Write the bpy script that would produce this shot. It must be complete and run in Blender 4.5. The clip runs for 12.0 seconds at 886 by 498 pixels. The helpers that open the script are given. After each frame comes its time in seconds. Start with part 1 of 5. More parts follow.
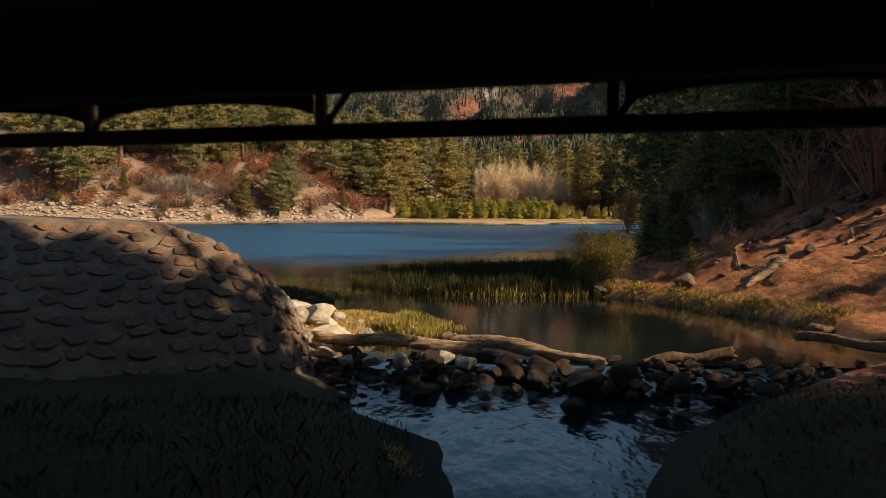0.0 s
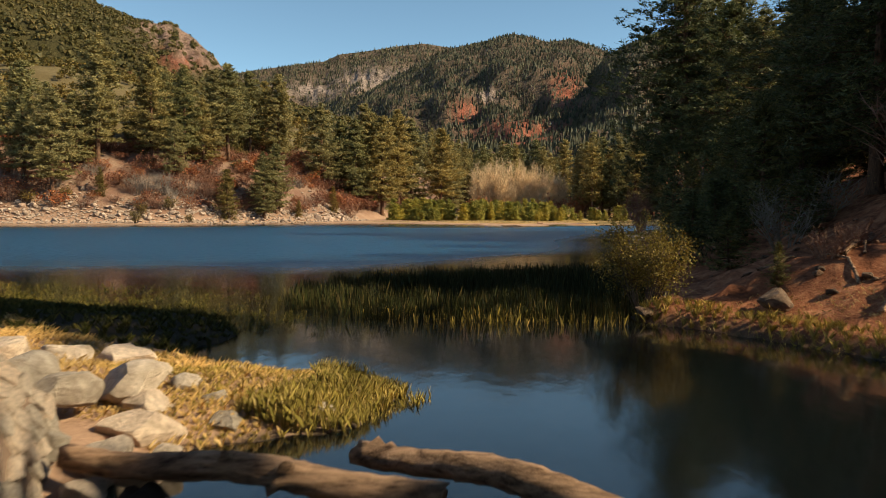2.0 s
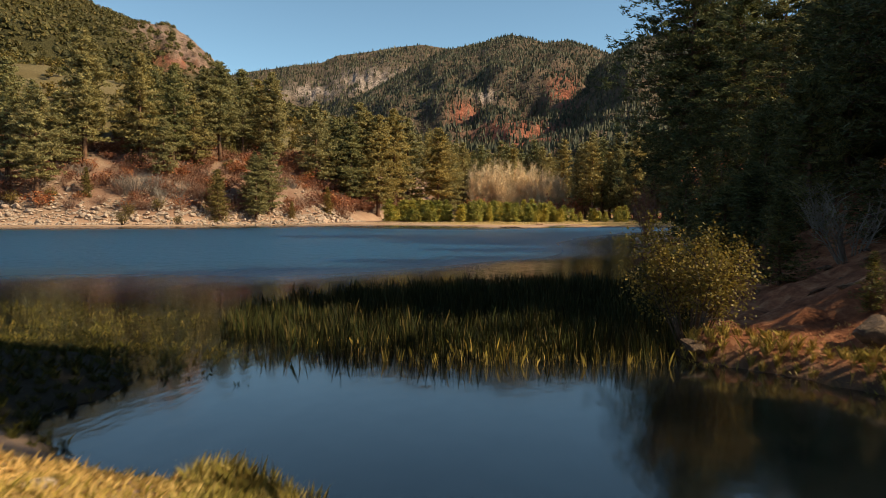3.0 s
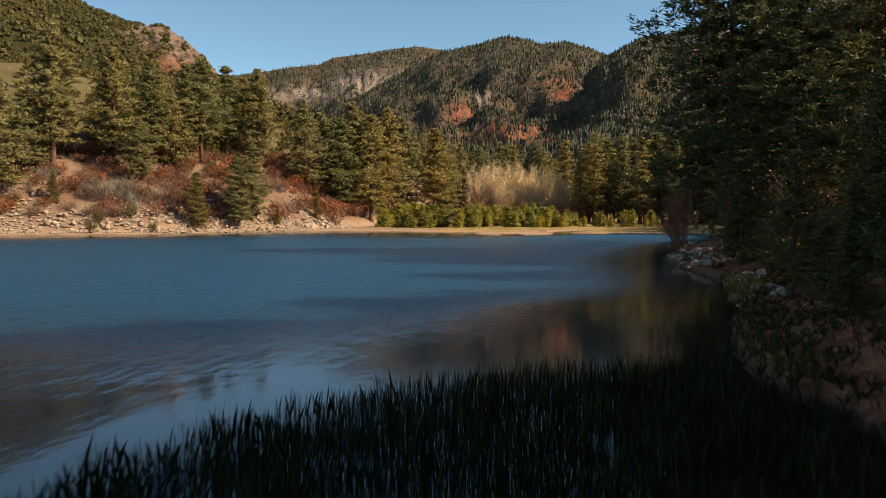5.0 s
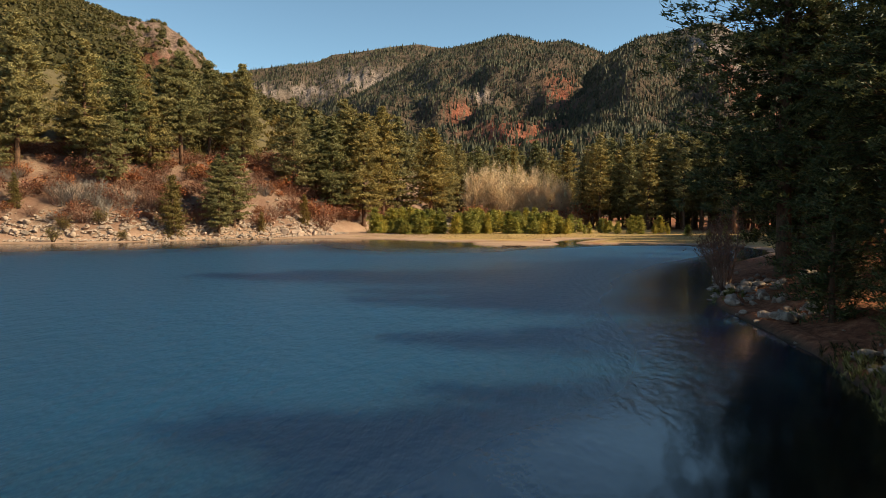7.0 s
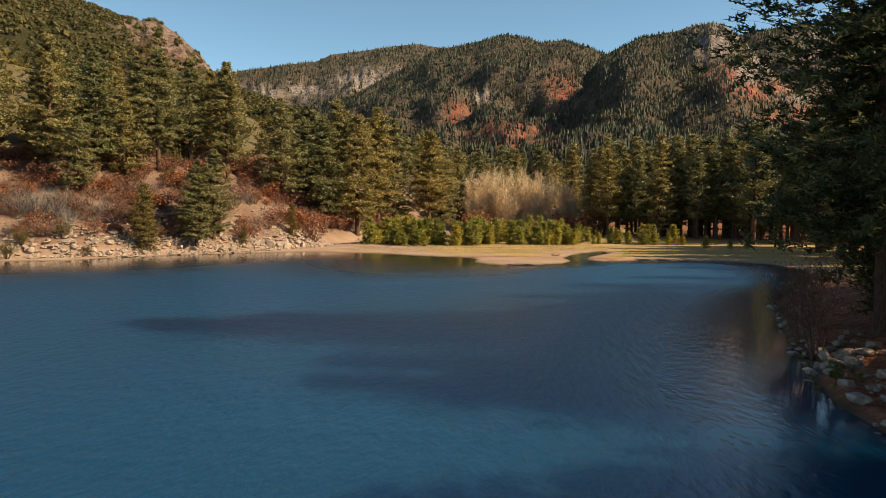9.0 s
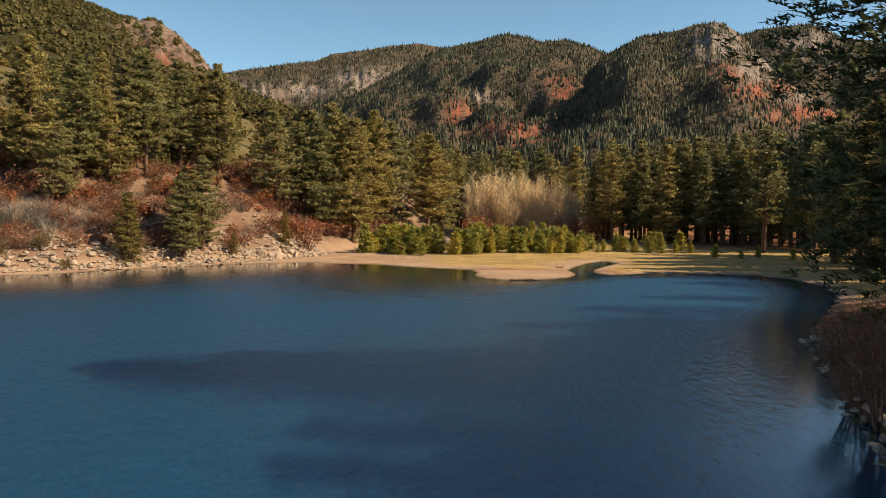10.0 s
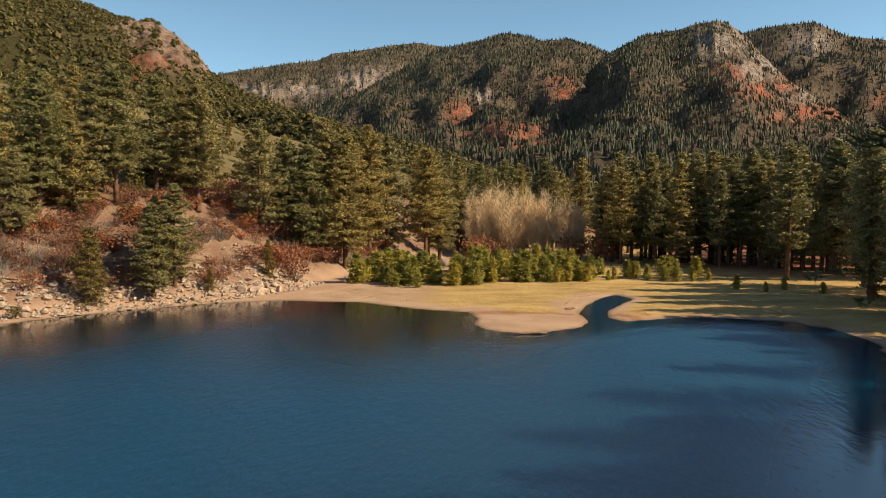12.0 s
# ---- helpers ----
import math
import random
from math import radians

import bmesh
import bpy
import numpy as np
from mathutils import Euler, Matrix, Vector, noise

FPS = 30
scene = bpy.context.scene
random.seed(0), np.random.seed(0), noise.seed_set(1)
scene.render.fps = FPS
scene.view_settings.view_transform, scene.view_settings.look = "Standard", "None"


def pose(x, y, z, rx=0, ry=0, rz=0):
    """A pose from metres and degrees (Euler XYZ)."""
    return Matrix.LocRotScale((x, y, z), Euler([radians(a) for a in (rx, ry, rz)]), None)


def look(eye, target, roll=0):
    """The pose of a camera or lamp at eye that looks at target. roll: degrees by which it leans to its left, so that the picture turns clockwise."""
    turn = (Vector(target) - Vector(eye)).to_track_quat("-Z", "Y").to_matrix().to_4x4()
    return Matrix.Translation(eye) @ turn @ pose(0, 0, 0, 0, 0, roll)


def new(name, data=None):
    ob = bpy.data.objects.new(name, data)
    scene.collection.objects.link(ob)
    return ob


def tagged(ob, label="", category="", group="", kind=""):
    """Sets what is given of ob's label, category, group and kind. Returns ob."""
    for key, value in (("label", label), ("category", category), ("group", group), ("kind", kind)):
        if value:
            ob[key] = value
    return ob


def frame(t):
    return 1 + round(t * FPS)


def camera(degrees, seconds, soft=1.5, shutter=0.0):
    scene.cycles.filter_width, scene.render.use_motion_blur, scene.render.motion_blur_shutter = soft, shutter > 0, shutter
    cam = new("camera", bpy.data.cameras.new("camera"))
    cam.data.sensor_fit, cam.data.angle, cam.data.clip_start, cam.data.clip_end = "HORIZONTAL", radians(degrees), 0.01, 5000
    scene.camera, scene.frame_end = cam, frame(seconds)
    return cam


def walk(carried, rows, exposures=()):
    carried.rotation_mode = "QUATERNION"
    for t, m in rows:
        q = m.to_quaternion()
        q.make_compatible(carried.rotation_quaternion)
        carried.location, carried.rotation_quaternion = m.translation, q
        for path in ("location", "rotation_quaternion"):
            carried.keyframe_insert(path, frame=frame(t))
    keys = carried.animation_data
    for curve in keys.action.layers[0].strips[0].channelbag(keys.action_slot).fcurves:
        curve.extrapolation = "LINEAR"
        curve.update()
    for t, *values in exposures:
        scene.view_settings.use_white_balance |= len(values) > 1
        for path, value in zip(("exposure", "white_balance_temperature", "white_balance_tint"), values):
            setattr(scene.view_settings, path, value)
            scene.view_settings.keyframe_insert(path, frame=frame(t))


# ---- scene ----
cam = camera(62.0, 12.0, soft=0.6, shutter=0.4)
# seconds, place in metres (water at z = 0), heading to the left, look up, lean
ROWS = [
    (0, 0.009, 0.002, 2.658, 4.02, -3.05, -0.34),
    (0.5, 0.031, 1.793, 2.383, 3.99, -2.98, -0.29),
    (1, 0.053, 3.676, 2.298, 3.96, -2.91, -0.27),
    (1.5, 0.081, 5.568, 2.282, 3.90, -2.86, -0.26),
    (2, 0.117, 7.533, 2.267, 3.83, -2.80, -0.25),
    (2.5, 0.130, 9.531, 2.248, 3.78, -2.75, -0.23),
    (3, 0.144, 11.525, 2.252, 3.70, -2.71, -0.20),
    (5, -0.337, 21.516, 2.963, 3.49, -2.56, -0.06),
    (5.5, -0.391, 23.958, 3.321, 3.46, -2.59, -0.13),
    (6, -0.450, 26.438, 3.686, 3.43, -2.62, -0.21),
    (6.5, -0.500, 28.955, 4.099, 3.39, -2.66, -0.29),
    (7, -0.546, 31.501, 4.532, 3.36, -2.70, -0.36),
    (9, -1.137, 42.493, 6.418, 3.30, -2.71, -0.42),
    (9.5, -1.152, 45.133, 7.111, 3.33, -2.74, -0.43),
    (10, -1.158, 47.787, 7.957, 3.35, -2.76, -0.43),
    (10.5, -1.177, 50.496, 8.990, 3.38, -2.78, -0.42),
    (11, -1.195, 53.238, 10.161, 3.40, -2.80, -0.41),
    (11.5, -1.208, 55.984, 11.407, 3.43, -2.84, -0.36),
    (12, -1.190, 58.778, 12.773, 3.45, -2.84, -0.29),
]
walk(cam, [(t, pose(x, y, z, 90 + pitch, lean, yaw)) for t, x, y, z, yaw, pitch, lean in ROWS], [(0, 0.74, 7000, -11), (12, 0.74, 7000, -11)])

# ---- sky and sun ----
SUN_AZIMUTH, SUN_HEIGHT = 97.0, 35.0  # degrees from north (the camera's way) by east; above the horizon
sky_world = bpy.data.worlds.new("autumn_sky")
scene.world = sky_world
sky_world.use_nodes = True
wt = sky_world.node_tree
sky = wt.nodes.new("ShaderNodeTexSky")
sky.sky_type, sky.sun_disc = "NISHITA", False
sky.sun_elevation, sky.sun_rotation = radians(SUN_HEIGHT), radians(SUN_AZIMUTH)
sky.altitude, sky.air_density, sky.dust_density, sky.ozone_density = 3600, 0.88, 0.0, 0.35
wt.links.new(sky.outputs["Color"], wt.nodes["Background"].inputs["Color"])
wt.nodes["Background"].inputs["Strength"].default_value = 0.119
sun = new("sun", bpy.data.lights.new("sun", "SUN"))
sun.data.energy, sun.data.angle, sun.data.color = 5.0, radians(0.5), (1.0, 0.80, 0.615)
S = Vector((math.sin(radians(SUN_AZIMUTH)) * math.cos(radians(SUN_HEIGHT)), math.cos(radians(SUN_AZIMUTH)) * math.cos(radians(SUN_HEIGHT)), math.sin(radians(SUN_HEIGHT))))
sun.matrix_world = look(S * 50, (0, 0, 0))

# ---- materials ----
def material(name, rough=0.8, metal=0.0, spec=0.3):
    """An empty node material: the tree, its shader and a helper that adds and links nodes."""
    m = bpy.data.materials.new(name)
    m.use_nodes = True
    b = m.node_tree.nodes["Principled BSDF"]
    b.inputs["Roughness"].default_value, b.inputs["Metallic"].default_value = rough, metal
    b.inputs["Specular IOR Level"].default_value = spec
    return m, m.node_tree, b


def noise_node(t, size, detail=6.0, rough=0.6, stretch=None, kind="object"):
    """Noise whose grains are about size metres across."""
    co = t.nodes.new("ShaderNodeTexCoord") if kind == "object" else t.nodes.new("ShaderNodeNewGeometry")
    out = co.outputs["Object"] if kind == "object" else co.outputs["Position"]
    if stretch:
        mp = t.nodes.new("ShaderNodeMapping")
        mp.inputs["Scale"].default_value = stretch
        t.links.new(out, mp.inputs["Vector"])
        out = mp.outputs["Vector"]
    n = t.nodes.new("ShaderNodeTexNoise")
    n.inputs["Scale"].default_value, n.inputs["Detail"].default_value, n.inputs["Roughness"].default_value = 1.0 / size, detail, rough
    t.links.new(out, n.inputs["Vector"])
    return n.outputs["Fac"]


def ramp(t, fac, *stops):
    r = t.nodes.new("ShaderNodeValToRGB")
    while len(r.color_ramp.elements) < len(stops):
        r.color_ramp.elements.new(0.5)
    for e, (p, c) in zip(r.color_ramp.elements, stops):
        e.position, e.color = p, (*c, 1)
    t.links.new(fac, r.inputs["Fac"])
    return r.outputs["Color"]


def mixed(t, fac, a, b, mode="MIX"):
    m = t.nodes.new("ShaderNodeMix")
    m.data_type, m.blend_type = "RGBA", mode
    for value, socket in ((fac, m.inputs[0]), (a, m.inputs[6]), (b, m.inputs[7])):
        if isinstance(value, (int, float)):
            socket.default_value = value
        elif isinstance(value, tuple):
            socket.default_value = (*value, 1)
        else:
            t.links.new(value, socket)
    return m.outputs[2]


def calc(t, op, a, b=0.0, clamp=False):
    m = t.nodes.new("ShaderNodeMath")
    m.operation, m.use_clamp = op, clamp
    for value, socket in ((a, m.inputs[0]), (b, m.inputs[1])):
        if isinstance(value, (int, float)):
            socket.default_value = value
        else:
            t.links.new(value, socket)
    return m.outputs[0]


def bump(t, b, height, depth, strength=1.0):
    n = t.nodes.new("ShaderNodeBump")
    n.inputs["Distance"].default_value, n.inputs["Strength"].default_value = depth, strength
    t.links.new(height, n.inputs["Height"])
    t.links.new(n.outputs["Normal"], b.inputs["Normal"])
    return n


def object_random(t):
    return t.nodes.new("ShaderNodeObjectInfo").outputs["Random"]


def island_random(t):
    return t.nodes.new("ShaderNodeNewGeometry").outputs["Random Per Island"]


def attribute(t, name):
    a = t.nodes.new("ShaderNodeAttribute")
    a.attribute_name = name
    return a.outputs["Fac"]


def stone_material(name, dark, light, tint, grain=0.25):
    m, t, b = material(name, 0.85)
    base = ramp(t, noise_node(t, grain, 8, 0.65), (0.3, dark), (0.7, light))
    tone = ramp(t, object_random(t), (0.0, (0.62, 0.60, 0.58)), (0.5, (0.95, 0.9, 0.86)), (1.0, tint))
    c = mixed(t, 1.0, base, tone, "MULTIPLY")
    stain = ramp(t, noise_node(t, grain * 3, 4), (0.52, (1, 1, 1)), (0.72, (0.5, 0.47, 0.42)))
    t.links.new(mixed(t, 0.8, c, stain, "MULTIPLY"), b.inputs["Base Color"])
    bump(t, b, noise_node(t, grain * 0.4, 10, 0.72), 0.07)
    return m


def leaf_material(name, low, high, odd, gloss=0.2, thin=0.28, patch=2.5):
    """Leaves and needles: thin, partly lit from behind, of uneven colour from leaf to leaf and tree to tree."""
    m, t, b = material(name, 0.55, 0, gloss)
    c = ramp(t, island_random(t), (0.0, low), (0.6, high), (1.0, odd))
    c = mixed(t, 1.0, c, ramp(t, object_random(t), (0.0, (0.72, 0.78, 0.72)), (0.5, (1, 1, 1)), (1.0, (1.22, 1.08, 0.85))), "MULTIPLY")
    c = mixed(t, 0.55, c, ramp(t, noise_node(t, patch, 3), (0.35, (0.5, 0.52, 0.5)), (0.65, (1.15, 1.1, 1.0))), "MULTIPLY")
    t.links.new(c, b.inputs["Base Color"])
    tr = t.nodes.new("ShaderNodeBsdfTranslucent")
    t.links.new(c, tr.inputs["Color"])
    mix = t.nodes.new("ShaderNodeMixShader")
    mix.inputs[0].default_value = thin
    t.links.new(b.outputs[0], mix.inputs[1])
    t.links.new(tr.outputs[0], mix.inputs[2])
    t.links.new(mix.outputs[0], t.nodes["Material Output"].inputs["Surface"])
    return m


def bark_material(name, dark, light, size=0.12, grain=(1, 1, 0.22)):
    m, t, b = material(name, 0.9, 0, 0.15)
    n = noise_node(t, size, 8, 0.7, grain)
    c = ramp(t, n, (0.32, dark), (0.62, light))
    c = mixed(t, 0.5, c, ramp(t, noise_node(t, size * 9, 3), (0.35, (0.55, 0.52, 0.5)), (0.7, (1.1, 1.05, 1.0))), "MULTIPLY")
    t.links.new(c, b.inputs["Base Color"])
    bump(t, b, n, 0.05)
    return m


M_NEEDLE = leaf_material("pine_needles", (0.135, 0.117, 0.050), (0.30, 0.25, 0.107), (0.39, 0.31, 0.145))
M_NEEDLE_YOUNG = leaf_material("young_pine_needles", (0.20, 0.19, 0.040), (0.42, 0.37, 0.085), (0.56, 0.43, 0.13))
# darker copy of the pine needles, with the bank's shade in its colour
M_NEEDLE_SHADE = leaf_material("shaded_needles", (0.052, 0.058, 0.022), (0.12, 0.115, 0.040), (0.23, 0.19, 0.075))
M_JUNIPER = leaf_material("juniper_leaves", (0.11, 0.085, 0.025), (0.20, 0.145, 0.045), (0.27, 0.18, 0.065))
M_RED_LEAF = leaf_material("russet_leaves", (0.17, 0.060, 0.040), (0.30, 0.115, 0.075), (0.38, 0.20, 0.12))
M_ORANGE_LEAF = leaf_material("orange_leaves", (0.26, 0.075, 0.035), (0.38, 0.13, 0.06), (0.44, 0.21, 0.09))
M_BUSH_LEAF = leaf_material("waterside_bush_leaves", (0.12, 0.10, 0.028), (0.20, 0.16, 0.048), (0.27, 0.20, 0.065))
# dark reed colour; on grass and undergrowth it stands in for shade
M_REED_SHADE = leaf_material("reeds", (0.020, 0.024, 0.007), (0.045, 0.048, 0.013), (0.13, 0.09, 0.035), patch=1.5)
M_GRASS = leaf_material("bank_grass", (0.14, 0.12, 0.03), (0.34, 0.275, 0.08), (0.54, 0.41, 0.19), patch=0.8)
M_SEDGE = leaf_material("olive_sedge", (0.05, 0.05, 0.012), (0.13, 0.115, 0.028), (0.28, 0.21, 0.07), patch=0.9)
M_STRAW = leaf_material("dry_grass", (0.35, 0.245, 0.115), (0.55, 0.405, 0.205), (0.68, 0.53, 0.315), patch=3)
M_BARK = bark_material("pine_bark", (0.045, 0.028, 0.02), (0.20, 0.105, 0.065))
M_TWIG_GREY = bark_material("grey_twigs", (0.16, 0.13, 0.11), (0.34, 0.28, 0.24))
M_TWIG_TAN = bark_material("tan_twigs", (0.62, 0.44, 0.27), (0.88, 0.67, 0.44))
M_TWIG_DARK = bark_material("dark_twigs", (0.05, 0.035, 0.03), (0.15, 0.10, 0.08))
M_TWIG_RED = bark_material("russet_twigs", (0.16, 0.08, 0.055), (0.32, 0.18, 0.13))
M_LOG = bark_material("weathered_log", (0.03, 0.012, 0.008), (0.50, 0.31, 0.205), 0.055, (0.16, 0.8, 1.0))
# weir stones: wet, and darkened further for the shade of bridge and trees
M_STONE = stone_material("wet_shaded_stone", (0.016, 0.009, 0.007), (0.085, 0.050, 0.037), (1.4, 1.0, 0.82))
# dry stone, made paler to carry the sunlight in its colour
M_BOULDER = stone_material("dry_sunlit_boulder", (0.42, 0.335, 0.28), (0.82, 0.70, 0.60), (1.12, 0.98, 0.88), 0.14)
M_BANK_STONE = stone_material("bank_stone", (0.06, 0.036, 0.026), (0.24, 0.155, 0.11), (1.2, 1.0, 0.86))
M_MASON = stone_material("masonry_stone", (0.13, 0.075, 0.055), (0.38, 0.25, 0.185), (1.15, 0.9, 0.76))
M_SHORE_ROCK = stone_material("shore_rock", (0.20, 0.14, 0.11), (0.58, 0.45, 0.37), (1.1, 0.95, 0.87), 0.5)


def plain_rough(name, dark, light, size, rough=0.85, depth=0.02, metal=0.0):
    m, t, b = material(name, rough, metal)
    n = noise_node(t, size, 8, 0.65)
    t.links.new(ramp(t, n, (0.3, dark), (0.7, light)), b.inputs["Base Color"])
    bump(t, b, n, depth)
    return m


M_MORTAR = plain_rough("mortar_and_earth", (0.09, 0.055, 0.04), (0.22, 0.145, 0.105), 0.3)
M_STEEL = plain_rough("rusted_dark_steel", (0.035, 0.02, 0.017), (0.11, 0.045, 0.032), 0.15, 0.7, 0.004, 0.3)
# brighter red steel, the sun's glow put into its colour
M_RED_STEEL = plain_rough("sunlit_red_steel", (0.26, 0.07, 0.05), (0.40, 0.13, 0.09), 0.2, 0.6, 0.003)
M_PLANK = plain_rough("dark_deck_timber", (0.03, 0.022, 0.018), (0.09, 0.065, 0.05), 0.2)


def ground_material():
    m, t, b = material("ground", 0.95, 0, 0.1)
    fine = noise_node(t, 0.35, 8, 0.7)
    broad = noise_node(t, 6, 5, 0.6)
    grit = noise_node(t, 0.06, 4, 0.7)
    sand = ramp(t, broad, (0.3, (0.33, 0.195, 0.135)), (0.7, (0.46, 0.295, 0.205)))
    straw = ramp(t, fine, (0.3, (0.30, 0.19, 0.075)), (0.55, (0.50, 0.325, 0.14)), (0.75, (0.61, 0.43, 0.22)))
    straw = mixed(t, 0.6, straw, ramp(t, noise_node(t, 9, 6, 0.65, (1, 2.2, 1)), (0.35, (0.42, 0.36, 0.30)), (0.6, (1.05, 1.0, 0.95))), "MULTIPLY")
    duff = ramp(t, fine, (0.3, (0.075, 0.028, 0.016)), (0.50, (0.28, 0.105, 0.055)), (0.75, (0.52, 0.25, 0.14)))
    duff = mixed(t, 0.55, duff, ramp(t, noise_node(t, 2.2, 5), (0.35, (0.45, 0.42, 0.4)), (0.65, (1.15, 1.1, 1.05))), "MULTIPLY")
    scree = ramp(t, fine, (0.3, (0.12, 0.065, 0.042)), (0.6, (0.31, 0.20, 0.145)), (0.8, (0.50, 0.38, 0.30)))
    scree = mixed(t, ramp(t, noise_node(t, 7, 5), (0.42, (0, 0, 0)), (0.56, (1, 1, 1))), scree, mixed(t, fine, (0.10, 0.05, 0.036), (0.29, 0.165, 0.115)))
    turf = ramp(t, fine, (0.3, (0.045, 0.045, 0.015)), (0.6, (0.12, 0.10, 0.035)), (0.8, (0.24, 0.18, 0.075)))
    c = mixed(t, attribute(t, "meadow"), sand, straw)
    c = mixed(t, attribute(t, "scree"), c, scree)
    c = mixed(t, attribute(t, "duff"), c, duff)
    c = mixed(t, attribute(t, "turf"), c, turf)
    # near-black mix: wet margins and mud, plus the shade painted near the bridge
    c = mixed(t, attribute(t, "wet_shade"), c, (0.05, 0.036, 0.024))
    c = mixed(t, 0.35, c, ramp(t, grit, (0.35, (0.55, 0.55, 0.55)), (0.65, (1.2, 1.2, 1.2))), "MULTIPLY")
    t.links.new(c, b.inputs["Base Color"])
    h = calc(t, "ADD", fine, calc(t, "MULTIPLY", grit, 0.4))
    bump(t, b, h, 0.07)
    return m


M_GROUND = ground_material()


def water_material(name, deep, rough, waves, ruffled, scatter=0.0, ior=1.5):
    """Wind-rippled water over a dark bed. waves: (size across, size along, height) of each set."""
    m, t, b = material(name, rough, 0, 0.65)
    b.inputs["IOR"].default_value = ior
    b.subsurface_method = "BURLEY"
    b.inputs["Subsurface Weight"].default_value = scatter
    b.inputs["Subsurface Radius"].default_value = (3.0, 6.0, 8.0)
    b.inputs["Subsurface Scale"].default_value = 1.0
    patch = noise_node(t, 26, 4, 0.55, (0.45, 1.5, 1))
    body = ramp(t, patch, (0.3, deep), (0.7, tuple(v * 1.12 for v in deep)))
    # low depth gives a near-black body, also used where dark reflections lie
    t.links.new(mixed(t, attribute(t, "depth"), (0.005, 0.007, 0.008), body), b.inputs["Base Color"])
    total = None
    for k, (sx, sy, high) in enumerate(waves):
        n = noise_node(t, 1.0, 3, 0.55, (1 / sx, 1 / sy, 1))
        n = calc(t, "MULTIPLY", n, high)
        total = n if total is None else calc(t, "ADD", total, n)
    calm = ramp(t, patch, (0.36, (0.72, 0.72, 0.72)), (0.62, (1, 1, 1)))
    total = calc(t, "MULTIPLY", total, calc(t, "MULTIPLY", calm, attribute(t, "wind")))
    bump(t, b, total, 1.0)
    t.links.new(calc(t, "ADD", calc(t, "MULTIPLY", attribute(t, "wind"), ruffled - rough), rough), b.inputs["Roughness"])
    return m


M_LAKE = water_material("lake_water", (0.002, 0.036, 0.088), 0.07, ((0.55, 1.5, 0.17), (0.26, 0.55, 0.055)), 0.42, 0.9)
M_STREAM = water_material("stream_water", (0.006, 0.010, 0.014), 0.05, ((0.5, 1.1, 0.06), (0.16, 0.3, 0.012)), 0.10, 0.0, 1.36)


def mountain_material(name, soil, scrub, rock_dark, rock_light):
    m, t, b = material(name, 0.95, 0, 0.05)
    c = ramp(t, noise_node(t, 60, 8, 0.65), (0.35, soil), (0.6, scrub))
    red = ramp(t, noise_node(t, 26, 6, 0.7), (0.35, (0.16, 0.055, 0.036)), (0.52, (0.38, 0.108, 0.068)), (0.75, (0.40, 0.22, 0.15)))
    c = mixed(t, calc(t, "MULTIPLY", attribute(t, "russet"), 0.8), c, red)
    rock = ramp(t, noise_node(t, 15, 10, 0.8, (1, 1, 0.3)), (0.40, rock_dark), (0.58, rock_light))
    c = mixed(t, attribute(t, "cliff"), c, rock)
    t.links.new(c, b.inputs["Base Color"])
    bump(t, b, noise_node(t, 16, 10, 0.78, (1, 1, 0.4)), 11.0)
    return m


M_MOUNT_NEAR = mountain_material("near_mountain", (0.060, 0.052, 0.024), (0.100, 0.080, 0.036), (0.11, 0.068, 0.056), (0.42, 0.27, 0.215))
M_MOUNT_FAR = mountain_material("far_mountain", (0.078, 0.056, 0.040), (0.15, 0.103, 0.076), (0.07, 0.052, 0.047), (0.42, 0.32, 0.28))
M_WOOD_NEAR = leaf_material("hillside_scrub", (0.050, 0.048, 0.018), (0.105, 0.090, 0.032), (0.16, 0.118, 0.050), patch=40)
M_WOOD_FAR = leaf_material("distant_conifers", (0.042, 0.045, 0.032), (0.094, 0.088, 0.055), (0.165, 0.130, 0.078), patch=60)
# ---- the lie of the land ----
# the water's edge, walked round with the water on the left hand
SHORE_NEAR = [(1.5, -30), (1.5, 0), (1.75, 6.8), (2.6, 9.0), (4.2, 11.0), (6.9, 13.4), (7.6, 14.9), (7.4, 16.8), (6.6, 18.6),
              (5.6, 20.3), (4.4, 21.9), (3.1, 23.1), (3.2, 24.2), (4.6, 27.0), (5.0, 30.5), (4.3, 34.2), (5.0, 38.0), (6.6, 43.0), (8.6, 47.5),
              (10.2, 56.0), (10.6, 62.0), (10.9, 68.0), (11.6, 71.5), (13.2, 74.5), (14.0, 80.0), (17.5, 90.0), (21.5, 100.5)]
SHORE_FAR = [(29.0, 114.0), (34.5, 125.0), (37.0, 135.0), (36.4, 143.8), (33.8, 148.6), (25.8, 151.0), (19.0, 148.3), (15.2, 146.3), (13.6, 149.0),
             (14.2, 155.0), (17.0, 162.0), (20.5, 170.0), (19.0, 175.0), (16.0, 170.0), (12.6, 161.0), (10.6, 153.0), (11.0, 146.5),
             (9.6, 141.6), (6.0, 138.3), (2.3, 136.4), (-1.2, 138.4), (-2.8, 142.4), (-2.4, 147.0), (-3.6, 152.6), (-10.2, 155.2),
             (-19.0, 161.6), (-30.4, 162.8), (-39.0, 158.6), (-46.0, 151.4), (-52.4, 143.6), (-55.6, 136.7)]
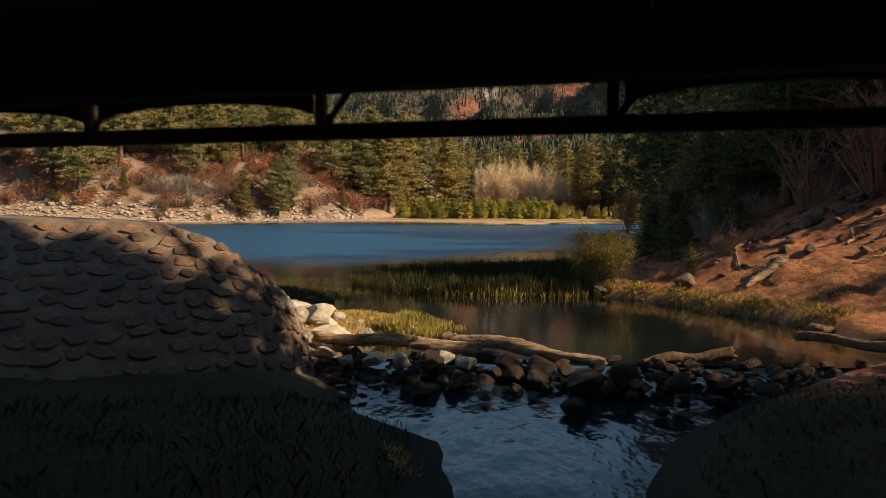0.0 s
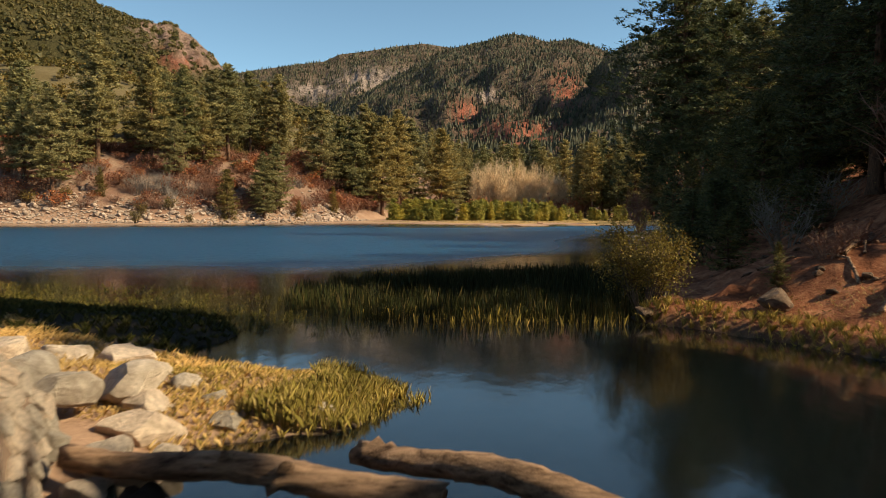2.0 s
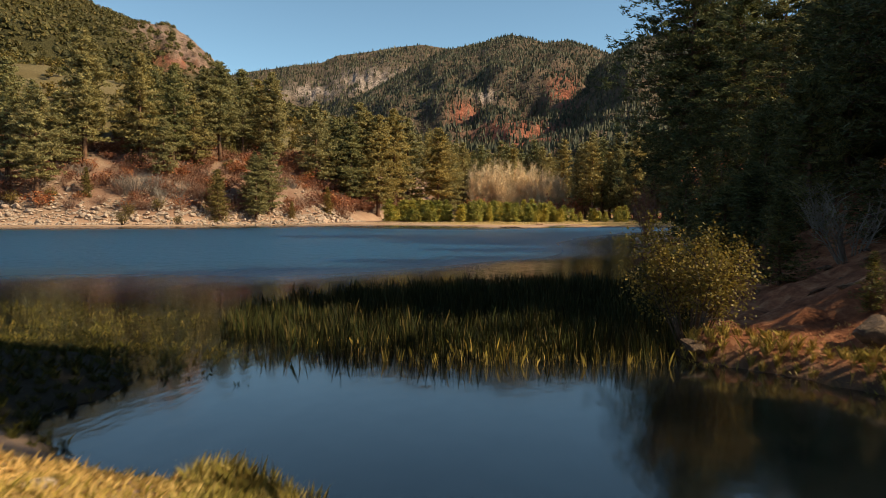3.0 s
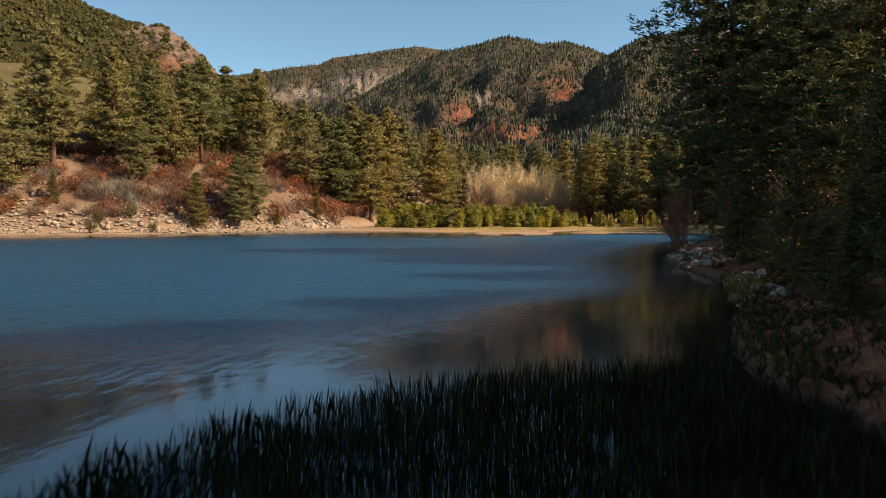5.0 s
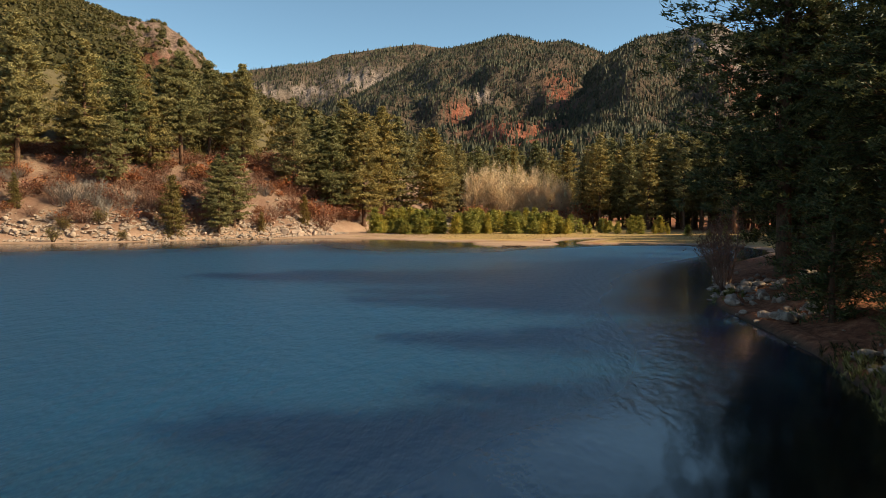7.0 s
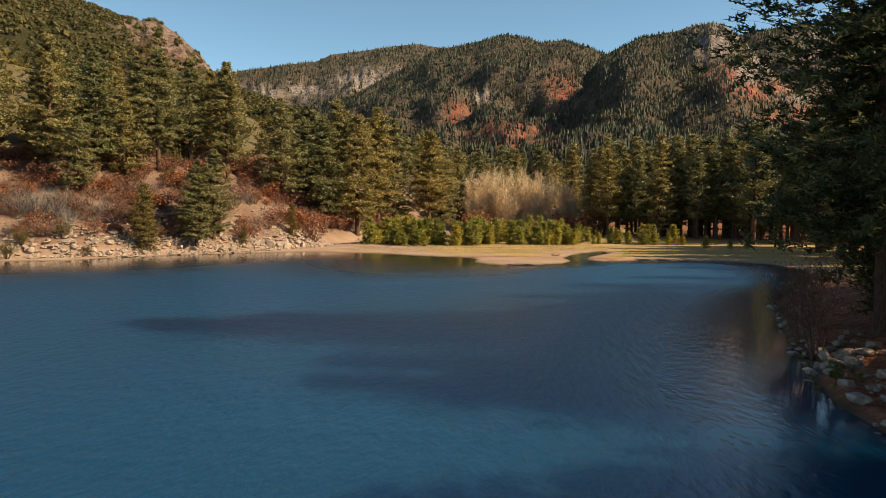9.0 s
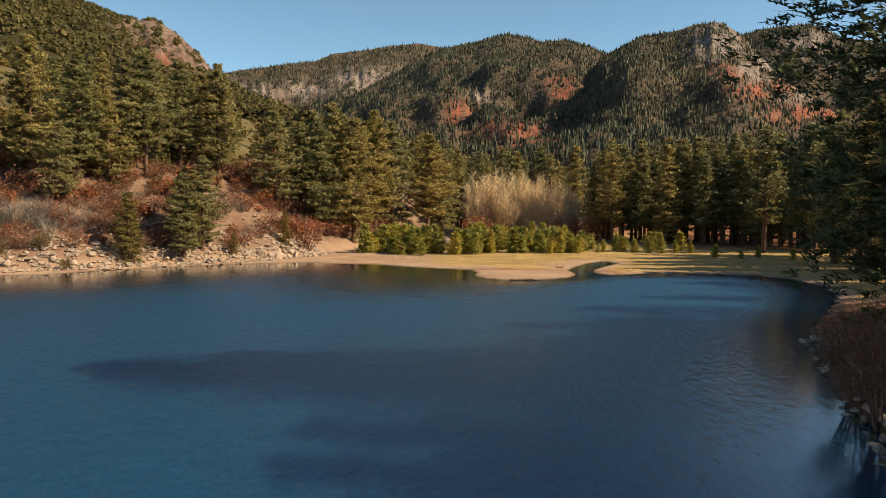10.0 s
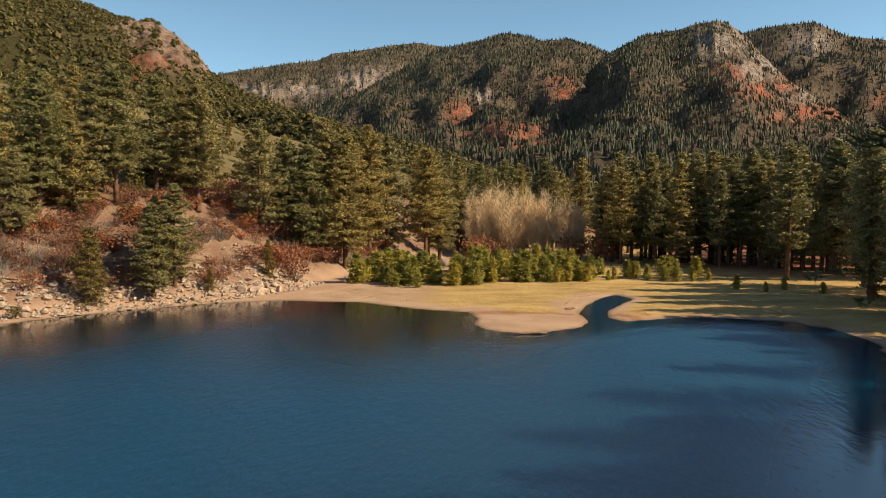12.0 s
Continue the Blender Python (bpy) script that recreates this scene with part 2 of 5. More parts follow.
SHORE_BACK = [(-65.0, 130.5), (-85.0, 122.0), (-112.0, 108.0), (-130.0, 80.0), (-118.0, 46.0), (-70.0, 33.0), (-30.0, 27.0), (-14.0, 25.0),
              (-8.0, 23.2), (-5.4, 22.4), (-4.5, 20.8), (-4.7, 19.0), (-3.6, 18.0), (-2.9, 17.6), (-1.9, 17.5), (-0.9, 16.6), (-1.3, 15.0), (-2.6, 14.3), (-3.1, 12.4), (-2.2, 9.8), (-1.0, 8.7), (-0.7, 6.5),
              (-0.8, 0), (-0.8, -30)]
SHORE = np.array(SHORE_NEAR + SHORE_FAR + SHORE_BACK, float)
HILL_FOOT = np.array([(-175, 70), (-118, 112), (-86, 126), (-58, 141), (-47, 155), (-39, 163), (-33, 176), (-30, 198), (-19, 226), (-10, 262), (10, 420), (30, 900)], float)


def edge_distance(x, y, line, closed):
    """Distance to a line of points, and on which side of it (plus: right hand of its run)."""
    a = line
    b = np.roll(line, -1, 0) if closed else line[1:]
    a = a[: len(b)]
    best = np.full(x.shape, 1e9)
    side = np.ones(x.shape)
    inside = np.zeros(x.shape, bool)
    for (ax, ay), (bx, by) in zip(a, b):
        dx, dy = bx - ax, by - ay
        k = np.clip(((x - ax) * dx + (y - ay) * dy) / (dx * dx + dy * dy), 0, 1)
        d = np.hypot(x - ax - k * dx, y - ay - k * dy)
        s = np.where((x - ax) * dy - (y - ay) * dx > 0, 1.0, -1.0)
        near = d < best
        side = np.where(near, s, side)
        best = np.minimum(best, d)
        if closed and ay != by:
            cross = ((ay > y) != (by > y)) & (x < (bx - ax) * (y - ay) / (by - ay) + ax)
            inside ^= cross
    return np.where(inside, -best, best) if closed else best * side


def ripple(x, y, size, seed):
    """A cheap smooth unevenness between about -1 and 1."""
    r = np.random.RandomState(seed)
    total = np.zeros(np.shape(x))
    for k in range(7):
        a, p, f = r.uniform(0, 6.28), r.uniform(0, 6.28), r.uniform(0.6, 1.9) / size
        total = total + np.sin((x * math.cos(a) + y * math.sin(a)) * f * 6.28 + p + 1.3 * np.sin((y * math.cos(a) - x * math.sin(a)) * f * 3.9 + p * 2))
    return total / 4.5


def smooth(a, b, v):
    k = np.clip((v - a) / (b - a), 0, 1)
    return k * k * (3 - 2 * k)


def land(x, y):
    """Height of the ground above the water."""
    x, y = np.asarray(x, float), np.asarray(y, float)
    d = edge_distance(x, y, SHORE, True)
    out = np.maximum(d, 0)
    bed = -0.12 - 0.5 * smooth(0, 1.6, -d) - 4.0 * smooth(4, 30, -d) * smooth(24, 45, y)
    # valley floor: a low lip, then a very gentle rise
    flat = 0.10 * smooth(0, 0.6, out) + 0.10 * smooth(0.5, 5, out) + 0.010 * np.minimum(out, 400)
    # bank and wooded slope east of the pool, raised past 11 m to block sun
    east = smooth(0, 3, x - 1.0) * (1 - smooth(104, 128, y))
    bank = 0.30 * smooth(0, 0.4, out) + 0.41 * np.clip(out - 1.2, 0, 9.8) + 0.30 * np.clip(out - 11, 0, 60) + 0.30 * ripple(x, y, 9, 3) * smooth(0.5, 4, out) + (0.12 * ripple(x, y, 2.2, 5) + 0.08 * ripple(x, y, 0.9, 6)) * smooth(0, 1, out)
    bank = bank * (0.55 + 0.45 * smooth(10, 17, y)) - 0.9 * smooth(38, 60, y) * smooth(0, 6, out) * (1 - smooth(8, 20, out))
    # footing of the bridge to the west
    west = smooth(0, 2, -x - 0.6) * (1 - smooth(22, 40, y))
    berm = 0.12 * smooth(0, 0.8, out) + 0.10 * np.minimum(out, 4) + 0.03 * out + 0.05 * ripple(x, y, 2.5, 8) * smooth(0, 1, out)
    h = flat + (np.maximum(bank, 0.04) - flat) * east
    h = h + (berm - h) * west * (1 - east)
    # hill to the west of the lake
    hd = -edge_distance(x, y, HILL_FOOT, False)
    hd = np.maximum(hd, 0)
    rise = 0.62 * np.minimum(hd, 22) + 0.40 * np.clip(hd - 22, 0, 70) + 0.15 * np.clip(hd - 92, 0, 160)
    rise = rise + (0.8 * ripple(x, y, 26, 12) + 0.35 * ripple(x, y, 7, 13)) * smooth(1, 9, hd)
    h = h + np.maximum(rise, 0) * smooth(60, 110, y)
    h = h + 0.03 * ripple(x, y, 5, 21) * smooth(0, 3, out)
    return np.where(d > 0, np.maximum(h, 0.02), bed)


# ---- building helpers ----
def thing(name, label, category, group="", kind="", at=(0, 0, 0), turn=0.0):
    ob = new(name)
    ob.empty_display_size = 0.3
    ob.matrix_basis = pose(*at, 0, 0, turn)
    return tagged(ob, label, category, group, kind)


def finish(bm, name, mat, flat=False):
    me = bpy.data.meshes.new(name)
    bm.to_mesh(me)
    bm.free()
    me.materials.append(mat)
    if not flat:
        me.polygons.foreach_set("use_smooth", [True] * len(me.polygons))
    return me


def part(name, mesh, parent, label="", m=None):
    ob = new(name, mesh)
    ob.parent = parent
    if m is not None:
        ob.matrix_basis = m
    if label:
        tagged(ob, label)
    return ob


class Soup:
    """Gathers triangles and quads fast and turns them into one mesh."""

    def __init__(self):
        self.v, self.f, self.n = [], [], 0

    def tris(self, pts):
        pts = np.asarray(pts, float).reshape(-1, 3)
        k = len(pts) // 3
        self.v.append(pts)
        self.f.append((np.arange(k * 3).reshape(k, 3) + self.n).tolist())
        self.n += k * 3

    def blades(self, base, tip, wide, face=None):
        """Narrow triangles from base to tip (N x 3 each), wide across, turned roughly to face a way."""
        base, tip = np.asarray(base, float), np.asarray(tip, float)
        side = np.cross(tip - base, np.random.randn(len(base), 3) * (1.0 if face is None else 0.42) + (0 if face is None else face))
        side /= np.linalg.norm(side, axis=1)[:, None] + 1e-9
        side *= np.asarray(wide).reshape(-1, 1) / 2
        self.tris(np.stack([base - side, base + side, tip], 1))

    def leaves(self, mid, size, slim=0.6):
        """Small four-cornered leaves turned every way."""
        mid = np.asarray(mid, float)
        a = np.random.randn(len(mid), 3)
        a /= np.linalg.norm(a, axis=1)[:, None]
        b = np.cross(a, np.random.randn(len(mid), 3))
        b /= np.linalg.norm(b, axis=1)[:, None]
        s = np.asarray(size).reshape(-1, 1) / 2
        pts = np.stack([mid - a * s, mid + b * s * slim, mid + a * s, mid - b * s * slim], 1)
        k = len(mid)
        self.v.append(pts.reshape(-1, 3))
        self.f.append((np.arange(k * 4).reshape(k, 4) + self.n).tolist())
        self.n += k * 4

    def tube(self, pts, radii, sides=5):
        pts = [Vector(p) for p in pts]
        ring = []
        for i, p in enumerate(pts):
            d = (pts[min(i + 1, len(pts) - 1)] - pts[max(i - 1, 0)]).normalized()
            u = d.orthogonal().normalized()
            w = d.cross(u)
            r = radii[i]
            ring.append([p + (u * math.cos(6.2832 * k / sides) + w * math.sin(6.2832 * k / sides)) * r for k in range(sides)])
        self.v.append(np.array([q[:] for row in ring for q in row]))
        faces = []
        for i in range(len(pts) - 1):
            for k in range(sides):
                a, b = self.n + i * sides + k, self.n + i * sides + (k + 1) % sides
                faces.append([a, b, b + sides, a + sides])
        self.f.append(faces)
        self.n += len(pts) * sides

    def mesh(self, name, mat, smooth_shade=False):
        me = bpy.data.meshes.new(name)
        me.from_pydata(np.concatenate(self.v).tolist(), [], [f for some in self.f for f in some])
        me.materials.append(mat)
        if smooth_shade:
            me.polygons.foreach_set("use_smooth", [True] * len(me.polygons))
        me.update()
        return me


def grid_mesh(name, X, Y, Z, mat, covers=()):
    """A sheet over a grid of points, with named covers from 0 to 1 at each."""
    ny, nx = X.shape
    i = np.arange(ny * nx).reshape(ny, nx)
    faces = np.stack([i[:-1, :-1], i[:-1, 1:], i[1:, 1:], i[1:, :-1]], -1).reshape(-1, 4)
    me = bpy.data.meshes.new(name)
    me.from_pydata(np.stack([X, Y, Z], -1).reshape(-1, 3).tolist(), [], faces.tolist())
    for key, value in covers:
        a = me.attributes.new(key, "FLOAT", "POINT")
        a.data.foreach_set("value", np.clip(value, 0, 1).ravel().astype(np.float32))
    me.polygons.foreach_set("use_smooth", [True] * len(me.polygons))
    me.materials.append(mat)
    me.update()
    return me


# ---- ground, lake, stream ----
def steps(*runs):
    """Grid lines: runs of (from, to, step)."""
    return np.unique(np.round(np.concatenate([np.arange(a, b + s * 0.5, s) for a, b, s in runs]), 3))


gx = steps((-4600, -800, 380), (-800, -260, 45), (-260, -100, 8), (-100, -20, 1.6), (-20, -10, 0.8), (-10, 14, 0.3), (14, 26, 0.8), (26, 80, 2), (80, 260, 12), (260, 800, 60), (800, 4600, 380))
gy = steps((-2000, -200, 300), (-200, -20, 20), (-20, 2, 1.0), (2, 40, 0.3), (40, 90, 1.0), (90, 180, 1.3), (180, 300, 4), (300, 700, 25), (700, 4600, 390))
GX, GY = np.meshgrid(gx, gy)
GZ = land(GX, GY)
GD = edge_distance(GX, GY, SHORE, True)
HD = -edge_distance(GX, GY, HILL_FOOT, False)
far_shore = smooth(100, 125, GY)
meadow = far_shore * smooth(2.5, 6, GD + 1.5 * ripple(GX, GY, 8, 31)) * (1 - smooth(-2, 3, HD)) * smooth(-14, -6, GX)
sandbar = smooth(9.5, 7.0, np.hypot((GX - 3.5) * 0.95, (GY - 143.5) * 1.25))
meadow = np.maximum(meadow, far_shore * smooth(1.0, 3, GD) * smooth(14, 18, GX)) * (1 - sandbar)
scree = smooth(60, 110, GY) * smooth(-1, 4, HD)
upland = smooth(60, 110, GY) * smooth(24, 40, HD + 6 * ripple(GX, GY, 18, 35))
duff = smooth(0.4, 2.0, GX - 1.0) * (1 - smooth(104, 128, GY)) * smooth(-0.3, 0.3, GD)
duff = np.maximum(duff, smooth(178, 215, GY - 0.2 * GX + 6 * ripple(GX, GY, 20, 33)) * smooth(35, 60, GX) * (1 - smooth(-2, 3, HD)))
duff = np.maximum(duff, 0.75 * np.exp(-((GY - 151.5 - 0.8 * ripple(GX, GY, 6, 40)) / 1.3) ** 2) * smooth(-6, -3, GX) * smooth(11, 9, GX))
duff = np.maximum(duff, 0.8 * np.exp(-((GX - 16.5) / 6.0) ** 2 - ((GY - 150.5) / 4.5) ** 2) * smooth(-0.2, 0.4, ripple(GX, GY, 5, 39)))
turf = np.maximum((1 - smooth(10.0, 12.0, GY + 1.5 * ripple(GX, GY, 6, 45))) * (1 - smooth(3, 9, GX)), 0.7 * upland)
wet_shade = smooth(0.35 + 0.5 * far_shore, 0.0, GD) * (1 - 0.4 * far_shore) + smooth(0.0, -0.5, GD)
# shade of bridge and trees put into the ground colour by the stream
wet_shade = np.maximum(wet_shade, 0.85 * (1 - smooth(9.0, 11.5, GY)) * (1 - smooth(8, 12, GX)))
mud = smooth(17.7, 18.8, GY + 0.4 * ripple(GX, GY, 2.5, 49)) * smooth(-2.2, -3.4, GX) * (1 - smooth(27, 30, GY)) * smooth(-40, -20, GX)
wet_shade, turf = np.maximum(wet_shade, mud), np.maximum(turf, 0.8 * mud)
ground = new("ground", grid_mesh("ground", GX, GY, GZ, M_GROUND, (("meadow", meadow), ("scree", scree), ("duff", duff), ("turf", turf), ("wet_shade", wet_shade))))
tagged(ground, "pinkish sandy soil, dry grass and pine duff round the lake", "ground", kind="structure")

lx = steps((-135, -20, 5), (-20, 20, 1), (20, 50, 2))
ly = steps((12.9, 14.0, 1.1), (15, 60, 1), (60, 180, 3))
LX, LY = np.meshgrid(lx, ly)
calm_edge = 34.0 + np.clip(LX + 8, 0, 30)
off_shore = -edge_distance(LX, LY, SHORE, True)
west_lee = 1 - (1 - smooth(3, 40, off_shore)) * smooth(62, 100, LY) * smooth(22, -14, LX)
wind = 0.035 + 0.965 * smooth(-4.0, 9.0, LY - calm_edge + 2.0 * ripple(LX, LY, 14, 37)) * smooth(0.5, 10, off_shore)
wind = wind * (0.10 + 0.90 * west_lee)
# body colour darkened by banks and west shore to suit their dark reflections
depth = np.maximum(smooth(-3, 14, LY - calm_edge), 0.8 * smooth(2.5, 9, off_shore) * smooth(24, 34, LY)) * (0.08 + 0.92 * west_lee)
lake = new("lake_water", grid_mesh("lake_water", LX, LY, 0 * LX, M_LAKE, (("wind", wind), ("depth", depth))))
tagged(lake, "deep blue lake water ruffled by light wind", "lake", kind="structure")
sx, sy = np.meshgrid(np.arange(-6, 9.01, 0.25), np.arange(-30, 13.21, 0.25))
sz = -0.20 + 0.18 * smooth(10.6, 13.2, sy) + 0.015 * ripple(sx, sy, 1.5, 41)
stream = new("stream_water", grid_mesh("stream_water", sx, sy, sz, M_STREAM, (("wind", np.ones(sx.shape)), ("depth", np.ones(sx.shape)))))
tagged(stream, "dark rushing stream below the stone weir", "stream", kind="structure")

# ---- mountains ----
HUB = Vector((-1.2, 58.8, 12.8))


def ridge(name, label, table, reach, foot, seed, mat, rough, cliffs, russets, count, tall, wood_mat, round_crowns=False, bare=0.35, az_step=0.16):
    """A mountain side seen from the lake: table gives the skyline as (degrees east of north, degrees up); it rises from
    foot to reach metres away. Trees are strewn over it, thinly on cliffs and russet scrub."""
    ta, te = np.array(table, float).T
    az = np.arange(ta[0], ta[-1] + 0.01, az_step)
    crest_e = np.interp(az, ta, te)
    R = np.interp(az, *np.array(reach, float).T) if isinstance(reach, list) else np.full(az.shape, float(reach))
    s = np.concatenate([np.linspace(0, 1, 64), np.linspace(1.03, 1.5, 8)])
    A, Sg = np.meshgrid(az, s)
    RR = foot + (R[None, :] - foot) * Sg
    px, py = np.sin(np.radians(A)) * RR, np.cos(np.radians(A)) * RR
    top = R * np.tan(np.radians(crest_e)) + HUB.z - tall * 0.55
    size = float(np.mean(R)) * 0.16
    g = 0.62 * ripple(px, py * 0.6, size, seed) + 0.28 * ripple(px, py * 0.8, size * 0.42, seed + 1) + 0.10 * ripple(px, py, size * 0.13, seed + 2)
    up = np.where(Sg <= 1, Sg ** 1.15, 1 - (Sg - 1) * 0.9)
    fade = np.sin(np.pi * np.clip(Sg, 0, 1)) ** 0.8
    Z = top[None, :] * up + rough * g * fade
    E = np.degrees(np.arctan2(Z - HUB.z, RR))
    cliff = np.zeros(A.shape)
    for ca, ce, wa, we in cliffs:
        k = np.exp(-(((A - ca) / wa) ** 2 + ((E - ce) / we) ** 2) ** 1.5)
        cliff = np.maximum(cliff, k * smooth(-0.35, 0.25, ripple(A, E, 1.1, seed + 5) + 0.3))
    Z = Z + cliff * rough * 0.16 * ripple(A * 30, Z * 0.02, 22, seed + 6) * np.where(Sg > 0.98, 0.3, 1)
    rus = np.zeros(A.shape)
    for ca, ce, wa, we in russets:
        k = np.exp(-(((A - ca) / wa) ** 2 + ((E - ce) / we) ** 2) ** 1.5)
        rus = np.maximum(rus, k * smooth(-0.25, 0.35, 0.6 * ripple(A, E * 1.6, 1.5, seed + 8) + 0.6 * ripple(A, E * 1.6, 0.45, seed + 7) + 0.2))
    ob = new(name, grid_mesh(name, px + HUB.x, py + HUB.y, Z, mat, (("cliff", cliff), ("russet", rus))))
    tagged(ob, label, "mountain", kind="structure")
    # woods
    r = np.random.RandomState(seed)
    clump = ripple(A, E * 1.5, 1.6, seed + 9)
    ia, js = r.uniform(0, len(az) - 1.01, count * 3), r.uniform(0.04, 1.0, count * 3) ** 0.9 * 62.9
    i0, j0 = ia.astype(int), js.astype(int)
    fa, fs = ia - i0, js - j0

    def at(F):
        return (F[j0, i0] * (1 - fa) + F[j0, i0 + 1] * fa) * (1 - fs) + (F[j0 + 1, i0] * (1 - fa) + F[j0 + 1, i0 + 1] * fa) * fs

    keep = r.uniform(0, 1, len(ia)) < np.clip(0.9 + bare * at(clump) - 0.95 * at(cliff) - 0.80 * at(rus), 0.03, 1)
    keep &= np.cumsum(keep) <= count
    base = np.stack([at(px) + HUB.x, at(py) + HUB.y, at(Z) - tall * 0.1], -1)[keep]
    k = len(base)
    h = tall * r.uniform(0.55, 1.25, k)
    wide = h * (r.uniform(0.38, 0.6, k) if round_crowns else r.uniform(0.17, 0.29, k))
    soup = Soup()
    spin = r.uniform(0, 6.28, k)
    if round_crowns:
        # rounded bushes: patches of foliage over the upper half of each
        for c in range(13):
            d = r.normal(0, 1, (k, 3))
            d[:, 2] = np.abs(d[:, 2]) * 0.9
            d /= np.linalg.norm(d, axis=1)[:, None]
            mid = base + d * np.stack([wide, wide, h * 0.62], -1) * r.uniform(0.75, 1.1, (k, 1)) + np.stack([0 * h, 0 * h, h * 0.25], -1)
            u = np.cross(d, r.normal(0, 1, (k, 3)))
            u /= np.linalg.norm(u, axis=1)[:, None] + 1e-9
            w = np.cross(d, u)
            size = (wide * r.uniform(0.45, 0.8, k))[:, None]
            soup.tris(np.stack([mid + u * size, mid - u * size * 0.6 + w * size * 0.8, mid - u * size * 0.4 - w * size * 0.9], 1))
    else:
        for z0, z1, w0 in ((0.05, 0.62, 1.0), (0.40, 1.0, 0.62)):
            for c in range(3):
                a0, a1 = spin + c * 2.0944, spin + (c + 1) * 2.0944
                j = r.uniform(0.75, 1.25, k)
                lo0 = base + np.stack([np.cos(a0) * wide * w0 * j, np.sin(a0) * wide * w0 * j, h * (z0 + 0.06 * (c % 2))], -1)
                lo1 = base + np.stack([np.cos(a1) * wide * w0 * j, np.sin(a1) * wide * w0 * j, h * (z0 + 0.06 * ((c + 1) % 2))], -1)
                soup.tris(np.stack([lo0, lo1, base + np.stack([0 * h, 0 * h, h * z1], -1)], 1))
    wood = new(name.replace("mountain", "woods"), soup.mesh("woods", wood_mat))
    tagged(wood, "dense conifer woods on the " + ("near hillside" if round_crowns else "far mountainside"), "woods", kind="stuff")


ridge("mountain_west", "olive scrub hillside rising to a pinkish rock cliff", [(-50, 17), (-35.9, 16.3), (-32.1, 15.2), (-29.4, 14.2), (-27.3, 13.55), (-25.5, 13.36), (-24.6, 13.49), (-23.2, 12.66), (-21.5, 11.2), (-20.5, 9.95), (-18.5, 9.0), (-13.6, 7.25), (-7.1, 5.7), (-2.8, 4.6), (2, 2.5)],
      [(-50, 1500), (-21, 1400), (-18, 1100), (-7, 900), (2, 800)], 230, 51, M_MOUNT_NEAR, 30, [(-22.8, 12.0, 2.8, 1.9), (-25.6, 12.6, 2.0, 1.0), (-21.3, 10.8, 1.2, 1.2)], [(-24.5, 10.8, 2.2, 0.8), (-27, 9, 3, 0.5)], 19000, 6.4, M_WOOD_NEAR, True)
ridge("mountain_far", "hazy far ridge with bare cliffs", [(-30, 8), (-23.7, 9.4), (-20.3, 10.1), (-18.5, 10.5), (-15.2, 11.1), (-13.1, 11.4), (-11.9, 11.97), (-10.2, 12.2), (-7.2, 12.7), (-5.4, 12.9), (-3.3, 12.6), (-0.7, 11.8), (3, 10)],
      4000, 1600, 61, M_MOUNT_FAR, 90, [(-9.2, 9.9, 3.2, 1.0), (-13.8, 9.1, 1.8, 0.7), (-17.3, 8.9, 1.8, 0.6), (-6.3, 10.3, 1.5, 0.7)], [], 17000, 17.0, M_WOOD_FAR)
ridge("mountain_middle", "dark forested mountain with russet scrub on its flanks", [(-16, 5.5), (-13.2, 7.6), (-9.7, 9.3), (-7.2, 10.7), (-3.7, 12.5), (-0.7, 13.07), (1.5, 13.61), (3.0, 13.31), (4.1, 12.96), (5.8, 13.07), (7.4, 12.66), (8.9, 12.0), (10.8, 10.7), (14.0, 8.6), (18, 6)],
      2900, 900, 71, M_MOUNT_FAR, 75, [(-0.5, 8.9, 0.9, 0.5)], [(2.6, 6.1, 4.6, 0.95), (5.6, 9.1, 1.2, 1.5), (7.4, 7.6, 1.0, 0.7), (-2.1, 7.6, 1.3, 0.9)], 30000, 12.5, M_WOOD_FAR)
ridge("mountain_crag", "forested mountain crowned by a pale grey crag", [(2, 5), (4.1, 7.2), (6.6, 9.6), (8.9, 11.9), (11.5, 13.07), (13.9, 13.31), (15.1, 13.62), (16.6, 13.75), (17.2, 13.64), (18.6, 12.6), (19.7, 11.2), (21.5, 9.3), (24.7, 7.0), (27.1, 5.2), (30, 4)],
      2300, 700, 81, M_MOUNT_FAR, 62, [(16.8, 12.3, 2.2, 1.5), (19.6, 10.3, 1.7, 1.1), (22.6, 8.2, 1.6, 0.6)], [(20.0, 8.7, 3.0, 0.8), (23.2, 6.9, 3.4, 0.8), (17.6, 10.0, 1.8, 0.8)], 25000, 10.5, M_WOOD_FAR)
ridge("mountain_back", "dark forested ridge behind the crag", [(12, 10), (15.9, 12.0), (19.5, 13.0), (20.7, 13.1), (22.9, 13.1), (24.9, 12.0), (27.2, 11.5), (29.7, 10.9), (34.1, 10.2), (48, 9)],
      3300, 1500, 91, M_MOUNT_FAR, 80, [(22.6, 11.6, 1.4, 0.9)], [(28.0, 7.5, 1.6, 0.6)], 15000, 15.5, M_WOOD_FAR)
ridge("mountain_low", "low dark wooded spur above the valley forest", [(-9, 3.6), (-7.1, 4.4), (-0.6, 5.0), (2.9, 5.6), (7.1, 6.5), (10.0, 6.86), (13.3, 6.37), (16.1, 5.3), (19.9, 4.5), (25.2, 4.4), (28.4, 5.0), (34, 5.5), (48, 5)],
      1250, 420, 101, M_MOUNT_FAR, 30, [], [(2.6, 5.2, 3.6, 0.7)], 15000, 11.0, M_WOOD_FAR)


